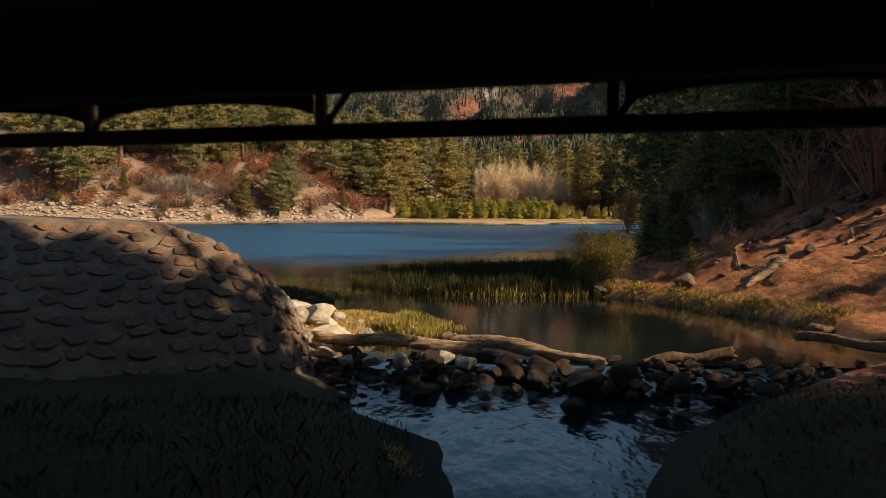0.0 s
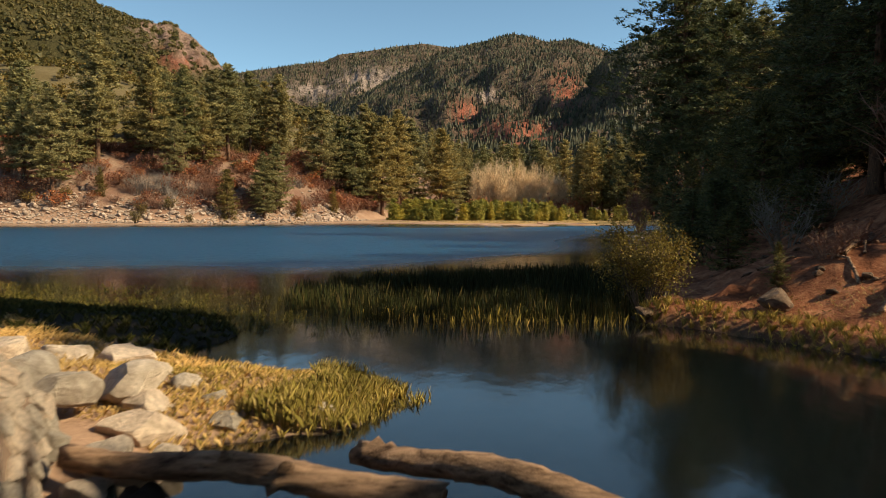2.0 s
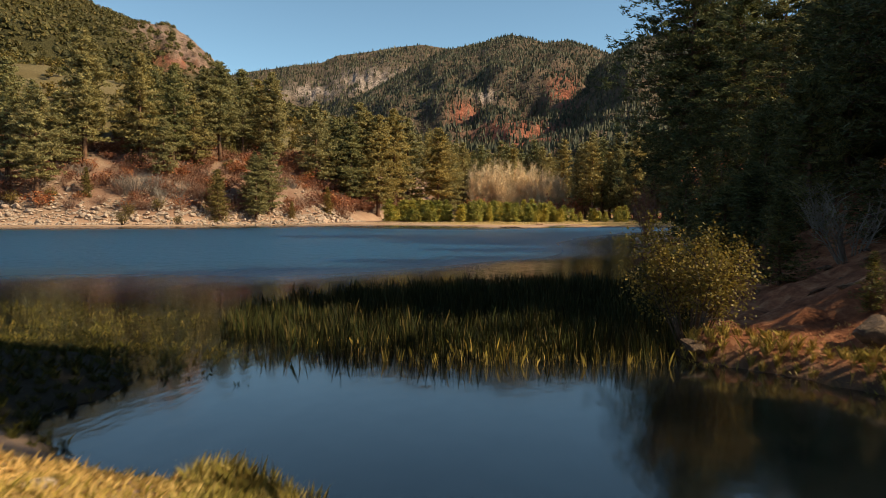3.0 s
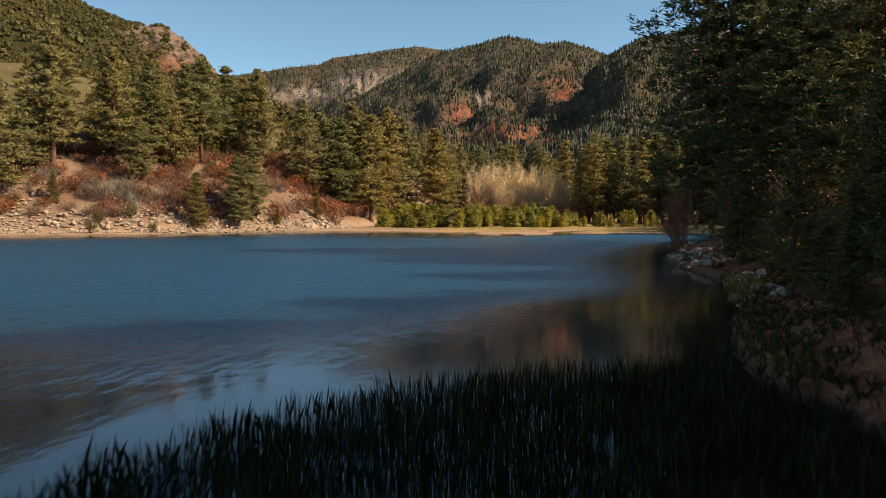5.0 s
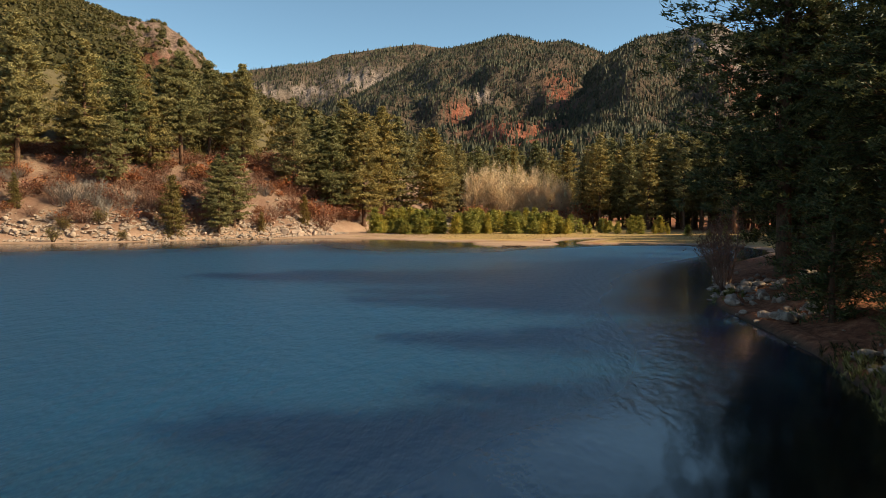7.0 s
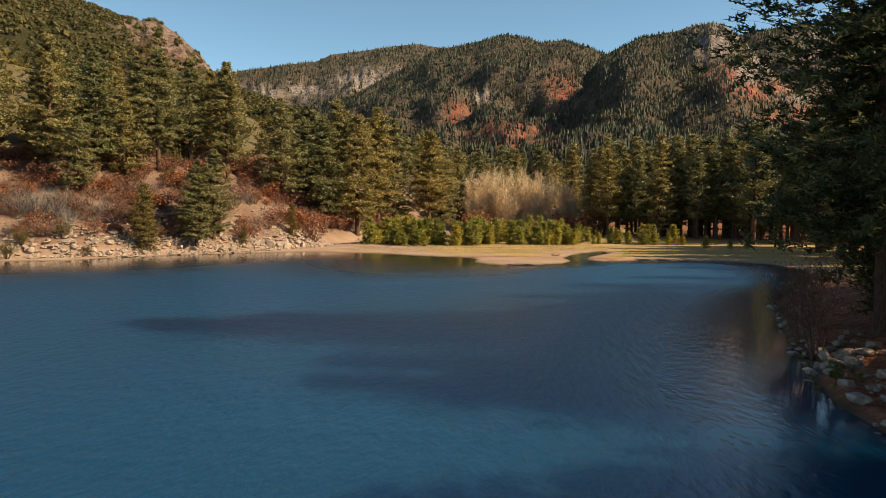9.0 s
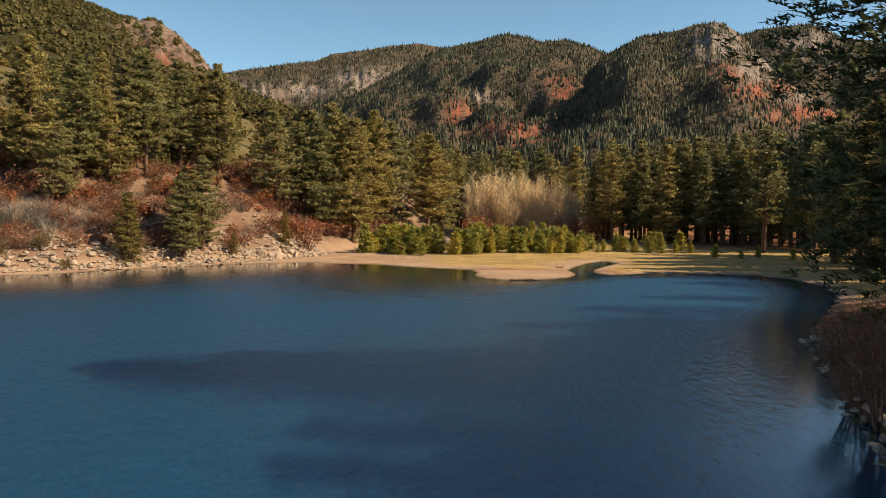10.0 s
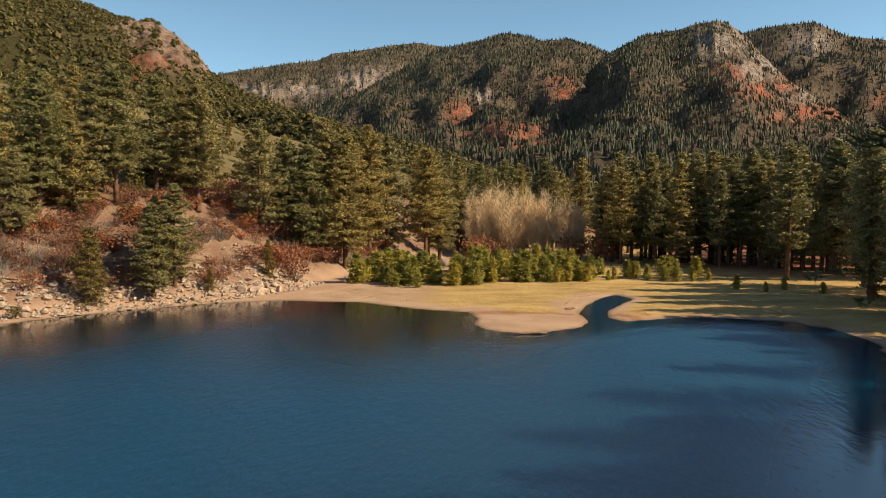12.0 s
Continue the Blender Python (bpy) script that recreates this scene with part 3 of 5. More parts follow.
# ---- trees and plants ----
def pine_meshes(seed, high, bare, reach, whorls, per, tufts, needles, long, wide, mat, ragged=0.25, dead=6, fine=False):
    """Trunk and crown of a pine. bare: share of the trunk without live branches; reach: half the crown's width."""
    random.seed(seed)
    np.random.seed(seed)
    bend = [random.uniform(-0.25, 0.25) for _ in range(4)]

    def spine(z):
        u = z / high
        return Vector((bend[0] * u + bend[1] * math.sin(3 * u), bend[2] * u + bend[3] * math.sin(2.5 * u), z))

    trunk = Soup()
    r0 = high * 0.0135 + 0.05
    zs = [0, 0.03, 0.1, 0.25, 0.45, 0.65, 0.85, 1.0]
    trunk.tube([spine(z * high) for z in zs], [r0 * 1.5, r0 * 1.1, r0, r0 * 0.88, r0 * 0.7, r0 * 0.48, r0 * 0.22, 0.015], 9)
    for _ in range(dead):
        z, a = random.uniform(0.12, bare + 0.25) * high, random.uniform(0, 6.28)
        n = random.uniform(0.25, 0.6) * reach
        p = spine(z)
        trunk.tube([p, p + Vector((math.cos(a) * n * 0.6, math.sin(a) * n * 0.6, 0.1 * n)), p + Vector((math.cos(a + 0.3) * n, math.sin(a + 0.3) * n, -0.1 * n))], [0.035, 0.022, 0.008], 4)
    crown = Soup()
    core = 170
    bases, tips = [], []
    for w in range(whorls):
        u = (w + random.uniform(0, 0.9)) / whorls
        z = (bare + (1 - bare) * u) * high
        body = (1 - u) ** 0.66 * (0.52 + 0.48 * min(1, u * 3.2)) + 0.03
        for b in range(per):
            a = random.uniform(0, 6.28)
            n = reach * body * random.uniform(1 - ragged * 1.6, 1 + ragged)
            if n < 0.15:
                n = 0.15
            p = spine(z)
            lift = (0.45 * u - 0.12) * n
            q = p + Vector((math.cos(a) * n, math.sin(a) * n, lift))
            sag = Vector((0, 0, -0.10 * n))
            mid = p.lerp(q, 0.55) + sag
            if n > 0.5 and fine:
                trunk.tube([p, mid, q], [0.012 + 0.018 * n / reach * 2, 0.02, 0.006], 3)
            elif n > 0.5:
                trunk.blades([p[:]], [p.lerp(q, 0.9)[:]], 0.10)
            k = max(2, round(tufts * (0.35 + 0.65 * n / reach)))
            f = np.linspace(0.42 if n > 1 else 0.1, 1.0, k) + np.random.uniform(-0.05, 0.05, k)
            P0, P1, P2 = (np.array(x[:]) for x in (p, mid, q))
            c = ((1 - f) ** 2)[:, None] * P0 + (2 * f * (1 - f))[:, None] * P1 + (f ** 2)[:, None] * P2
            side = np.random.uniform(-1, 1, (k, 3)) * np.array([1, 1, 0.40]) * (0.24 * n * (0.35 + 0.65 * np.sin(np.pi * np.clip(f, 0, 1) * 0.8)))[:, None]
            c = np.repeat(c + side, needles, 0) + np.random.randn(k * needles, 3) * long * np.array([0.42, 0.42, 0.26])
            way = np.random.randn(len(c), 3) * np.array([1, 1, 0.62]) + np.array([math.cos(a) * 0.5, math.sin(a) * 0.5, 0.55])
            way /= np.linalg.norm(way, axis=1)[:, None]
            ln = long * np.random.uniform(0.6, 1.2, (len(c), 1))
            bases.append(c - way * ln * 0.15)
            tips.append(c + way * ln)
    top = np.array(spine(high)[:])
    bases.append(np.repeat(top[None] - [0, 0, 0.4], 14, 0) + np.random.randn(14, 3) * 0.08)
    tips.append(bases[-1] + np.random.randn(14, 3) * 0.22 + [0, 0, 0.4])
    # the dense dark inside of the crown
    uu = np.random.uniform(0.02, 0.92, core)
    rr = reach * 0.42 * (1 - uu) ** 0.8 * np.random.uniform(0.3, 1, core)
    aa = np.random.uniform(0, 6.28, core)
    inner = np.stack([np.cos(aa) * rr, np.sin(aa) * rr, (bare + (1 - bare) * uu) * high], -1)
    bases.append(inner)
    tips.append(inner + np.stack([np.cos(aa), np.sin(aa), 0.3 + 0 * aa], -1) * long * 1.6)
    bases, tips = np.concatenate(bases), np.concatenate(tips)
    face = bases - top * np.array([1, 1, 0]) * 0.5
    face[:, 2] = 0
    face /= np.linalg.norm(face, axis=1)[:, None] + 0.3
    face[:, 2] = 0.55
    broad = wide * np.random.uniform(0.7, 1.3, len(bases))
    broad[-core:] = long * 1.3
    crown.blades(bases, tips, broad, face)
    return trunk.mesh("pine_trunk", M_BARK, True), crown.mesh("pine_crown", mat)


def pine_kind(seed, high, bare, reach, whorls, per, tufts, needles, long, wide, mat, label, ragged=0.25, dead=6, name="pine_tree", category="pine tree", group="pines on the slopes", fine=False):
    """Build one pine far off the map; copies are set out with plant()."""
    t, c = pine_meshes(seed, high, bare, reach, whorls, per, tufts, needles, long, wide, mat, ragged, dead, fine)
    return dict(name=name, label=label, category=category, group=group, parts=(("trunk", t), ("crown", c)), high=high)


def plant(kind, x, y, high, spin=None, sink=0.1, z=None, lean=0.0, squeeze=1.0):
    """Set out one plant of a kind at a place, scaled to its height."""
    k = high / kind["high"]
    zz = float(land(np.array([x]), np.array([y]))[0]) if z is None else z
    ob = new(kind["name"])
    ob.empty_display_size = 0.5
    turn = random.uniform(0, 360) if spin is None else spin
    ob.matrix_basis = pose(x, y, zz - sink * k, lean, 0, turn) @ Matrix.Diagonal((k * squeeze, k * squeeze, k, 1))
    tagged(ob, kind["label"], kind["category"], kind["group"])
    for name, mesh in kind["parts"]:
        piece = part(name, mesh, ob)
        if name in ("framework", "brushwood", "crown"):
            tagged(piece, kind="stuff")
    return ob


PINES = [pine_kind(s, 20, bare, reach, 38, 6, 9, 14, 0.38, 0.15, M_NEEDLE, "tall ponderosa pine with olive green needles on the rocky slope", ragged=rg)
         for s, bare, reach, rg in ((1, 0.15, 4.4, 0.34), (2, 0.20, 3.9, 0.38), (3, 0.12, 4.7, 0.30), (4, 0.28, 4.2, 0.40), (5, 0.14, 3.8, 0.34), (6, 0.20, 4.6, 0.38))]
MIDDLE = [pine_kind(s, 20, bare, reach, 30, 5, 6, 7, 0.60, 0.27, M_NEEDLE, "olive green pine standing thick on the upper slope", ragged=0.3, dead=1, name="slope_pine", group="pines of the upper slope")
          for s, bare, reach in ((7, 0.12, 4.6), (8, 0.15, 4.0), (9, 0.10, 5.0))]
FOREST = [pine_kind(s, 20, bare, reach, 32, 5, 5, 7, 0.50, 0.21, M_NEEDLE, "tall dark conifer in the valley forest", ragged=0.3, dead=4, name="forest_pine", group="valley forest pines")
          for s, bare, reach in ((11, 0.18, 3.2), (12, 0.26, 3.5), (13, 0.10, 2.8), (14, 0.22, 3.4))]
# pines mostly out of view, set out to keep the sun off
HILL = [pine_kind(s, 20, 0.22, 5.2, 24, 5, 4, 4, 1.1, 0.5, M_NEEDLE_SHADE, "tall pine added to throw shade, mostly out of view", dead=0, name="hill_pine", group="pines of the wood above the bank") for s in (15, 16)]

TALL = pine_kind(17, 27, 0.45, 5.5, 24, 6, 5, 5, 0.9, 0.45, M_NEEDLE_SHADE, "unseen tall pine with a long bare trunk, added for its shade", dead=4, name="hill_pine", group="pines of the wood above the bank")

NEAR = [pine_kind(s, 22, bare, reach, 36, 6, 9, 17, 0.34, 0.11, M_NEEDLE_SHADE, "large pine on the lake bank, needles coloured as in shade", ragged=0.38, dead=30, name="bank_pine", group="pines on the shaded bank", fine=True)
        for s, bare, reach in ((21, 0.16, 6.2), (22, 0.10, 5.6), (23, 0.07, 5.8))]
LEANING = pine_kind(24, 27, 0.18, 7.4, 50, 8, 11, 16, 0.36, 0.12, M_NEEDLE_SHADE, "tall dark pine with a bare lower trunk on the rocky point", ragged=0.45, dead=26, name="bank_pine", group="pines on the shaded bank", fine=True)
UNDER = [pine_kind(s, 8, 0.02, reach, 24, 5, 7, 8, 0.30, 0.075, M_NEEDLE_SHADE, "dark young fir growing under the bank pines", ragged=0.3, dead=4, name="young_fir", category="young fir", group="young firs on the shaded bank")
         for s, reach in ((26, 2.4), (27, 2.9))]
YOUNG = [pine_kind(s, 4, 0.03, reach, 16, 5, 4, 7, 0.30, 0.12, M_NEEDLE_YOUNG, "bushy young pine with yellow-green needles in the meadow", ragged=0.3, dead=0, name="young_pine", category="young pine", group="young pines along the meadow")
         for s, reach in ((31, 1.45), (32, 1.15), (33, 1.65))]


def bush_meshes(seed, high, wide, stems, forks, leaves, leaf, stick_mat, leaf_mat, twig=0.012, fill=0.5, upright=0.0, spray=(0.10, 0.28)):
    """A bush of forking sticks with leaves (leaves may be 0) at their ends."""
    random.seed(seed)
    np.random.seed(seed)
    sticks, twigs = Soup(), Soup()
    ends = []
    for s in range(stems):
        a, out = random.uniform(0, 6.28), random.uniform(0.15, 1.0) ** 0.6
        up = high * random.uniform(0.55, 1.0) * (1 - 0.42 * out * out)
        p0 = Vector((math.cos(a) * wide * 0.10 * out, math.sin(a) * wide * 0.10 * out, -0.05))
        p2 = Vector((math.cos(a) * wide * out * 0.5, math.sin(a) * wide * out * 0.5, up))
        p1 = p0.lerp(p2, 0.5) + Vector((random.uniform(-1, 1), random.uniform(-1, 1), 0.6)) * wide * 0.06
        sticks.tube([p0, p1, p2], [twig * 2.2, twig * 1.5, twig * 0.4], 3)
        ends.append(p2)
        for f in range(forks):
            k = random.uniform(0.3, 0.95)
            b = p0.lerp(p1, k * 2) if k < 0.5 else p1.lerp(p2, k * 2 - 1)
            d = Vector((random.gauss(0, 1) + math.cos(a) * 0.5, random.gauss(0, 1) + math.sin(a) * 0.5, random.uniform(0.2, 1.6) + upright)).normalized() * high * random.uniform(*spray)
            twigs.blades([b[:], (b + d * 0.4)[:]], [(b + d)[:], (b + d * 0.9 + Vector((random.gauss(0, 1), random.gauss(0, 1), 1)) * d.length * 0.35)[:]], [twig * 2.2, twig * 1.6])
            ends.append(b + d)
            ends.append(b + d * 0.6)
    out = [("framework", sticks.mesh("bush_stems", stick_mat)), ("brushwood", twigs.mesh("bush_twigs", stick_mat))]
    if leaves:
        e = np.array([p[:] for p in ends])
        c = e[np.random.randint(0, len(e), leaves)] + np.random.randn(leaves, 3) * fill * np.array([wide, wide, high]) * 0.10
        c[:, 2] = np.maximum(c[:, 2], 0.03 * high)
        crown = Soup()
        crown.leaves(c, leaf * np.random.uniform(0.6, 1.3, leaves))
        out.append(("crown", crown.mesh("bush_leaves", leaf_mat)))
    return out


def bush_kind(name, label, category, group, seed, high, *a, **k):
    return dict(name=name, label=label, category=category, group=group, high=high, parts=bush_meshes(seed, high, *a, **k))


CONES = [pine_kind(s, 10, 0.01, reach, 30, 6, 6, 8, 0.34, 0.11, M_JUNIPER, "upright olive-brown juniper by the lakeshore", ragged=0.25, dead=0, name="juniper", category="juniper", group="junipers on the slope") for s, reach in ((35, 2.9), (36, 2.4))]
JUNIPERS = [bush_kind("juniper", "dense olive-brown juniper on the stony slope", "juniper", "junipers on the slope", s, 6, w, 24, 5, 700, 0.42, M_TWIG_DARK, M_JUNIPER, 0.03, 0.7) for s, w in ((41, 4.2), (42, 5.2))]
SCRUB = [bush_kind("hillside_juniper", "round olive juniper on the open hillside", "juniper", "junipers of the open hillside", s, 6, w, 5, 2, 230, 0.95, M_TWIG_DARK, M_JUNIPER, 0.04, 0.8) for s, w in ((43, 5.6), (44, 6.6))]
RUSSET = [bush_kind("russet_shrub", "low oak shrub with russet autumn leaves", "shrub", "russet shrubs on the slope", s, 3, w, 20, 5, n * 2 // 3, 0.32, M_TWIG_RED, m, 0.018, 0.8) for s, w, n, m in ((51, 4.0, 520, M_RED_LEAF), (52, 5.0, 300, M_RED_LEAF), (53, 3.6, 520, M_ORANGE_LEAF))]
GREY = [bush_kind("bare_shrub", "leafless grey shrub with a haze of fine twigs", "shrub", "bare shrubs on the slope", s, 3.5, w, 30, 8, 0, 0.2, m, None, 0.016) for s, w, m in ((61, 4.6, M_TWIG_GREY), (62, 4.0, M_TWIG_RED))]
COTTON = [bush_kind("cottonwood", "leafless cottonwood with a haze of tan twigs", "bare tree", "bare cottonwoods at the forest edge", s, 17, w, 34, 80, 0, 0.2, M_TWIG_TAN, None, 0.032, upright=0.5, spray=(0.05, 0.15)) for s, w in ((71, 7.0), (72, 6.0), (73, 8.0))]
WATERBUSH = bush_kind("waterside_bush", "grey-green leafy bush with pale sunlit leaves at the pool's edge", "bush", "", 81, 2.3, 1.7, 18, 13, 9500, 0.052, M_TWIG_DARK, M_BUSH_LEAF, 0.008, 0.5)
REDBUSH = bush_kind("red_waterside_shrub", "reddish leafless shrub leaning over the rocky shore", "shrub", "shrubs on the shaded bank", 82, 6, 4.0, 13, 12, 800, 0.12, M_TWIG_RED, M_RED_LEAF, 0.022, 0.8)
ORANGETREE = bush_kind("autumn_tree", "small tree with the last orange leaves on the dark bank", "small tree", "shrubs on the shaded bank", 85, 6, 3.0, 7, 10, 420, 0.15, M_TWIG_DARK, M_ORANGE_LEAF, 0.025, 0.5)
DRYBUSH = bush_kind("dry_shrub", "dry reddish-brown shrub on the bank", "shrub", "shrubs on the shaded bank", 83, 1.0, 1.4, 34, 10, 0, 0.1, M_TWIG_RED, None, 0.008)
PALEBUSH = bush_kind("pale_shrub", "thin pale-leaved shrub under the pines", "shrub", "shrubs on the shaded bank", 84, 2.2, 1.8, 18, 10, 380, 0.06, M_TWIG_GREY, M_BUSH_LEAF, 0.009, 0.8)

random.seed(7)


# ---- where the trees stand ----
# big pines of the west slope: x, y, height
WEST_PINES = [(-70.2, 156.1, 22.0), (-66.1, 161.8, 20.4), (-64.5, 154.2, 12.2), (-60.0, 172.8, 22.0), (-62.3, 170.7, 19.5), (-58.8, 184.3, 19.8), (-57.6, 193.2, 18.9),
              (-52.0, 186.0, 23.0), (-43.1, 192.7, 21.0), (-39.8, 199.1, 20.0), (-35.6, 198.2, 23.0), (-34.5, 205.8, 26.5), (-29.4, 204.2, 26.5), (-26.7, 217.3, 28.0),
              (-23.8, 224.3, 26.5), (-15.4, 227.3, 26.5), (-13.1, 243.1, 24.0), (-79.5, 136.4, 20.0), (-86.1, 138.6, 23.0), (-78.0, 149.4, 26.0), (-80.7, 146.4, 15.0)]
for i, (x, y, h) in enumerate(WEST_PINES):
    plant(PINES[i % 6], x, y, h, squeeze=1.14)
for x, y, h in [(-63.1, 166.0, 15.5), (-46.7, 156.6, 13.0), (-45.4, 160.6, 14.6), (-48.5, 161.5, 11.0)]:
    plant(PINES[2], x, y, h, squeeze=1.15)
# thick pine wood up the slope behind them
spots = list(zip(*[v.ravel() for v in np.meshgrid(np.arange(-190, 0, 6.5), np.arange(130, 330, 6.5))]))
spots = np.array(spots) + np.random.RandomState(3).uniform(-2.6, 2.6, (len(spots), 2))
up_slope = -edge_distance(spots[:, 0], spots[:, 1], HILL_FOOT, False)
n_pine = 0
for (x, y), d in zip(spots, up_slope):
    if 24 < d < 52 and random.random() < 0.30 - 0.004 * (d - 24) and min(math.hypot(x - a, y - b) for a, b, _ in WEST_PINES) > 4:
        plant(MIDDLE[n_pine % 3], x, y, random.uniform(10, 16), squeeze=1.1)
        n_pine += 1
# round junipers over the open hillside above the pines
n_scrub = 0
for (x, y), d in zip(spots, up_slope):
    if 25 < d < 150 and random.random() < (0.8 if d < 62 else 0.34):
        plant(SCRUB[n_scrub % 2], x + random.uniform(-2, 2), y + random.uniform(-2, 2), random.uniform(2.6, 5.0), squeeze=random.uniform(0.9, 1.3))
        n_scrub += 1
# the valley forest, thickest to the east
for i in range(120):
    x = -16 + 150 * (i + random.random()) / 120
    y = 236 - 0.20 * max(x, 0) + abs(random.gauss(0, 1)) * 26 + (34 if -14 < x < 26 else 0)
    if x > 60 and random.random() < 0.4:
        y -= 30 * random.random()
    plant(FOREST[i % 4], x, y, random.uniform(19, 28), squeeze=1.15)
for i in range(26):
    x = random.uniform(-30, 130)
    plant(FOREST[i % 4], x, random.uniform(310, 400), random.uniform(17, 24))
for i in range(46):
    u = (i + random.random()) / 46
    x, y = 40 + 34 * u, 253 - 62 * u + random.uniform(-2, 16)
    plant(FOREST[i % 4], x + random.uniform(0, 6), y, random.uniform(18, 27), squeeze=1.2)
# east end of the lake: the wood that throws its shade over the meadow
for x, y, h in [(58, 176, 25), (66, 168, 26), (62, 186, 24), (74, 160, 27), (54, 198, 25), (70, 182, 26), (50, 152, 22), (57, 146, 25), (64, 154, 26), (48, 140, 20), (55, 134, 22), (60, 140, 25), (72, 146, 25), (46, 126, 15), (52, 122, 17), (56, 160, 25), (61, 165, 26), (54, 168, 22), (66, 160, 27), (59, 152, 24), (53, 142, 23), (66, 142, 26), (70, 170, 25), (64, 178, 24), (78, 152, 26), (50, 132, 20), (60, 128, 24)]:
    plant(FOREST[int(h) % 4], x, y, h, squeeze=1.2)
for i in range(140):
    if i < 34:
        x, y = random.uniform(-24, -10.5), random.uniform(183, 198)
    elif i < 108:
        x = random.uniform(-8, 16)
        y = random.uniform(189, 214) + 0.1 * x
    else:
        x = random.uniform(15, 40)
        y = random.uniform(190, 206) + 0.1 * x
    plant(YOUNG[i % 3], x, y, random.uniform(2.4, 5.6) * (0.75 if i >= 108 else 1.0), squeeze=random.uniform(0.9, 1.3))
for x, y, h in [(-16.5, 180.5, 2.6), (-14, 182, 3.2), (-12.5, 179.5, 2.4), (-9.5, 184, 4.0), (-7, 183, 4.2), (-5, 185, 4.6), (-3, 184.5, 4.0), (-17.8, 182.5, 2.2), (51, 176, 1.8), (56, 171, 2.0), (47, 181, 2.2), (43, 178, 1.6), (40, 183, 2.4)]:
    plant(YOUNG[int(h * 10) % 3], x, y, h, squeeze=1.25)
for i, (x, y, h) in enumerate([(-4.0, 255, 20), (0.5, 259, 22), (4.5, 254, 19.5), (8, 259, 21), (11.5, 255, 18.5), (15, 258, 19.5), (19, 253, 17.5), (22.5, 256, 17), (2, 265, 21), (12.5, 264, 20)]):
    plant(COTTON[i % 3], x, y, h)
plant(RUSSET[2], -4.5, 236, 7.0)
plant(RUSSET[2], 29, 242, 6.5)
plant(RUSSET[0], 0.5, 243, 7.5)
plant(RUSSET[2], 26, 240, 8.0)
plant(RUSSET[0], 21, 246, 8.0)
# shrubs of the west slope
for x, y, h, kind in [(-51.9, 150.3, 10.0, CONES[0]), (-36.4, 176.0, 6.0, CONES[1]), (-41.2, 163.0, 3.6, CONES[0]), (-72.9, 141.1, 5.4, CONES[1]), (-48.8, 165.0, 7.0, CONES[1]), (-53.5, 153.5, 6.0, CONES[0]),
                      (-82.3, 133.7, 3.2, JUNIPERS[0]), (-77.6, 137.5, 2.6, JUNIPERS[0]), (-64.6, 140.0, 2.6, JUNIPERS[1]), (-61.0, 143.8, 2.8, JUNIPERS[1]), (-56.0, 140.8, 2.0, JUNIPERS[1]), (-63.0, 134.4, 2.6, JUNIPERS[1]),
                      (-66.5, 146.6, 5.8, GREY[0]), (-64.0, 148.0, 5.6, GREY[0]), (-68.3, 146.0, 5.2, GREY[0]), (-60.2, 150.6, 5.0, GREY[0]), (-57.4, 152.6, 5.2, GREY[1]), (-55.0, 155.5, 4.6, GREY[1]), (-61.5, 146.4, 4.0, GREY[0]),
                      (-37.2, 181.5, 4.6, RUSSET[2]), (-35.4, 184.5, 4.8, RUSSET[0]), (-33.6, 180.5, 4.2, RUSSET[0])]:
    plant(kind, x, y, h)
n_shrub = 0
tries = np.stack([np.random.RandomState(5).uniform(-100, -18, 2600), np.random.RandomState(6).uniform(128, 232, 2600)], -1)
for (x, y), d in zip(tries, -edge_distance(tries[:, 0], tries[:, 1], HILL_FOOT, False)):
    if 3.0 < d < 30 and n_shrub < 460:
        kind = random.choice([RUSSET[0], RUSSET[1], RUSSET[1], GREY[1], GREY[1], RUSSET[2], GREY[0]]) if d < 17 else random.choice([RUSSET[2], RUSSET[0], RUSSET[0], JUNIPERS[1]])
        plant(kind, x, y, random.uniform(1.6, 3.8), squeeze=random.uniform(0.9, 1.5))
        n_shrub += 1
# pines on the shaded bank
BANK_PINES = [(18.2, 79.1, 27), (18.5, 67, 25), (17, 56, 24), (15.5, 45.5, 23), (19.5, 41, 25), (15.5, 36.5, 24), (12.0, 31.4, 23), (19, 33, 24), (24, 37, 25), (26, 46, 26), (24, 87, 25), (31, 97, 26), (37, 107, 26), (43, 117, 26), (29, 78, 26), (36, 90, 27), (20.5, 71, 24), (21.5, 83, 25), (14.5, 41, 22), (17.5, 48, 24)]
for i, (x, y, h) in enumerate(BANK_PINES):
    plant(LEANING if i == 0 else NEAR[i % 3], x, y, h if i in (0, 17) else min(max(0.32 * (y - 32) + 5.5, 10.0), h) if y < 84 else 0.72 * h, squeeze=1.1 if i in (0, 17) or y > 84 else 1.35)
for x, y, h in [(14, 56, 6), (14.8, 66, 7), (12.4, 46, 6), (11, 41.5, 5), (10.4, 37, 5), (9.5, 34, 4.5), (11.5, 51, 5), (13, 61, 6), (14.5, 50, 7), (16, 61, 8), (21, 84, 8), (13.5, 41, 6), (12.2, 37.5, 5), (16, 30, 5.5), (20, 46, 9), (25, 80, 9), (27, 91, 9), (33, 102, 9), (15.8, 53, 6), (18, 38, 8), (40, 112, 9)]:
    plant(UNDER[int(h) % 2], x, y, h)
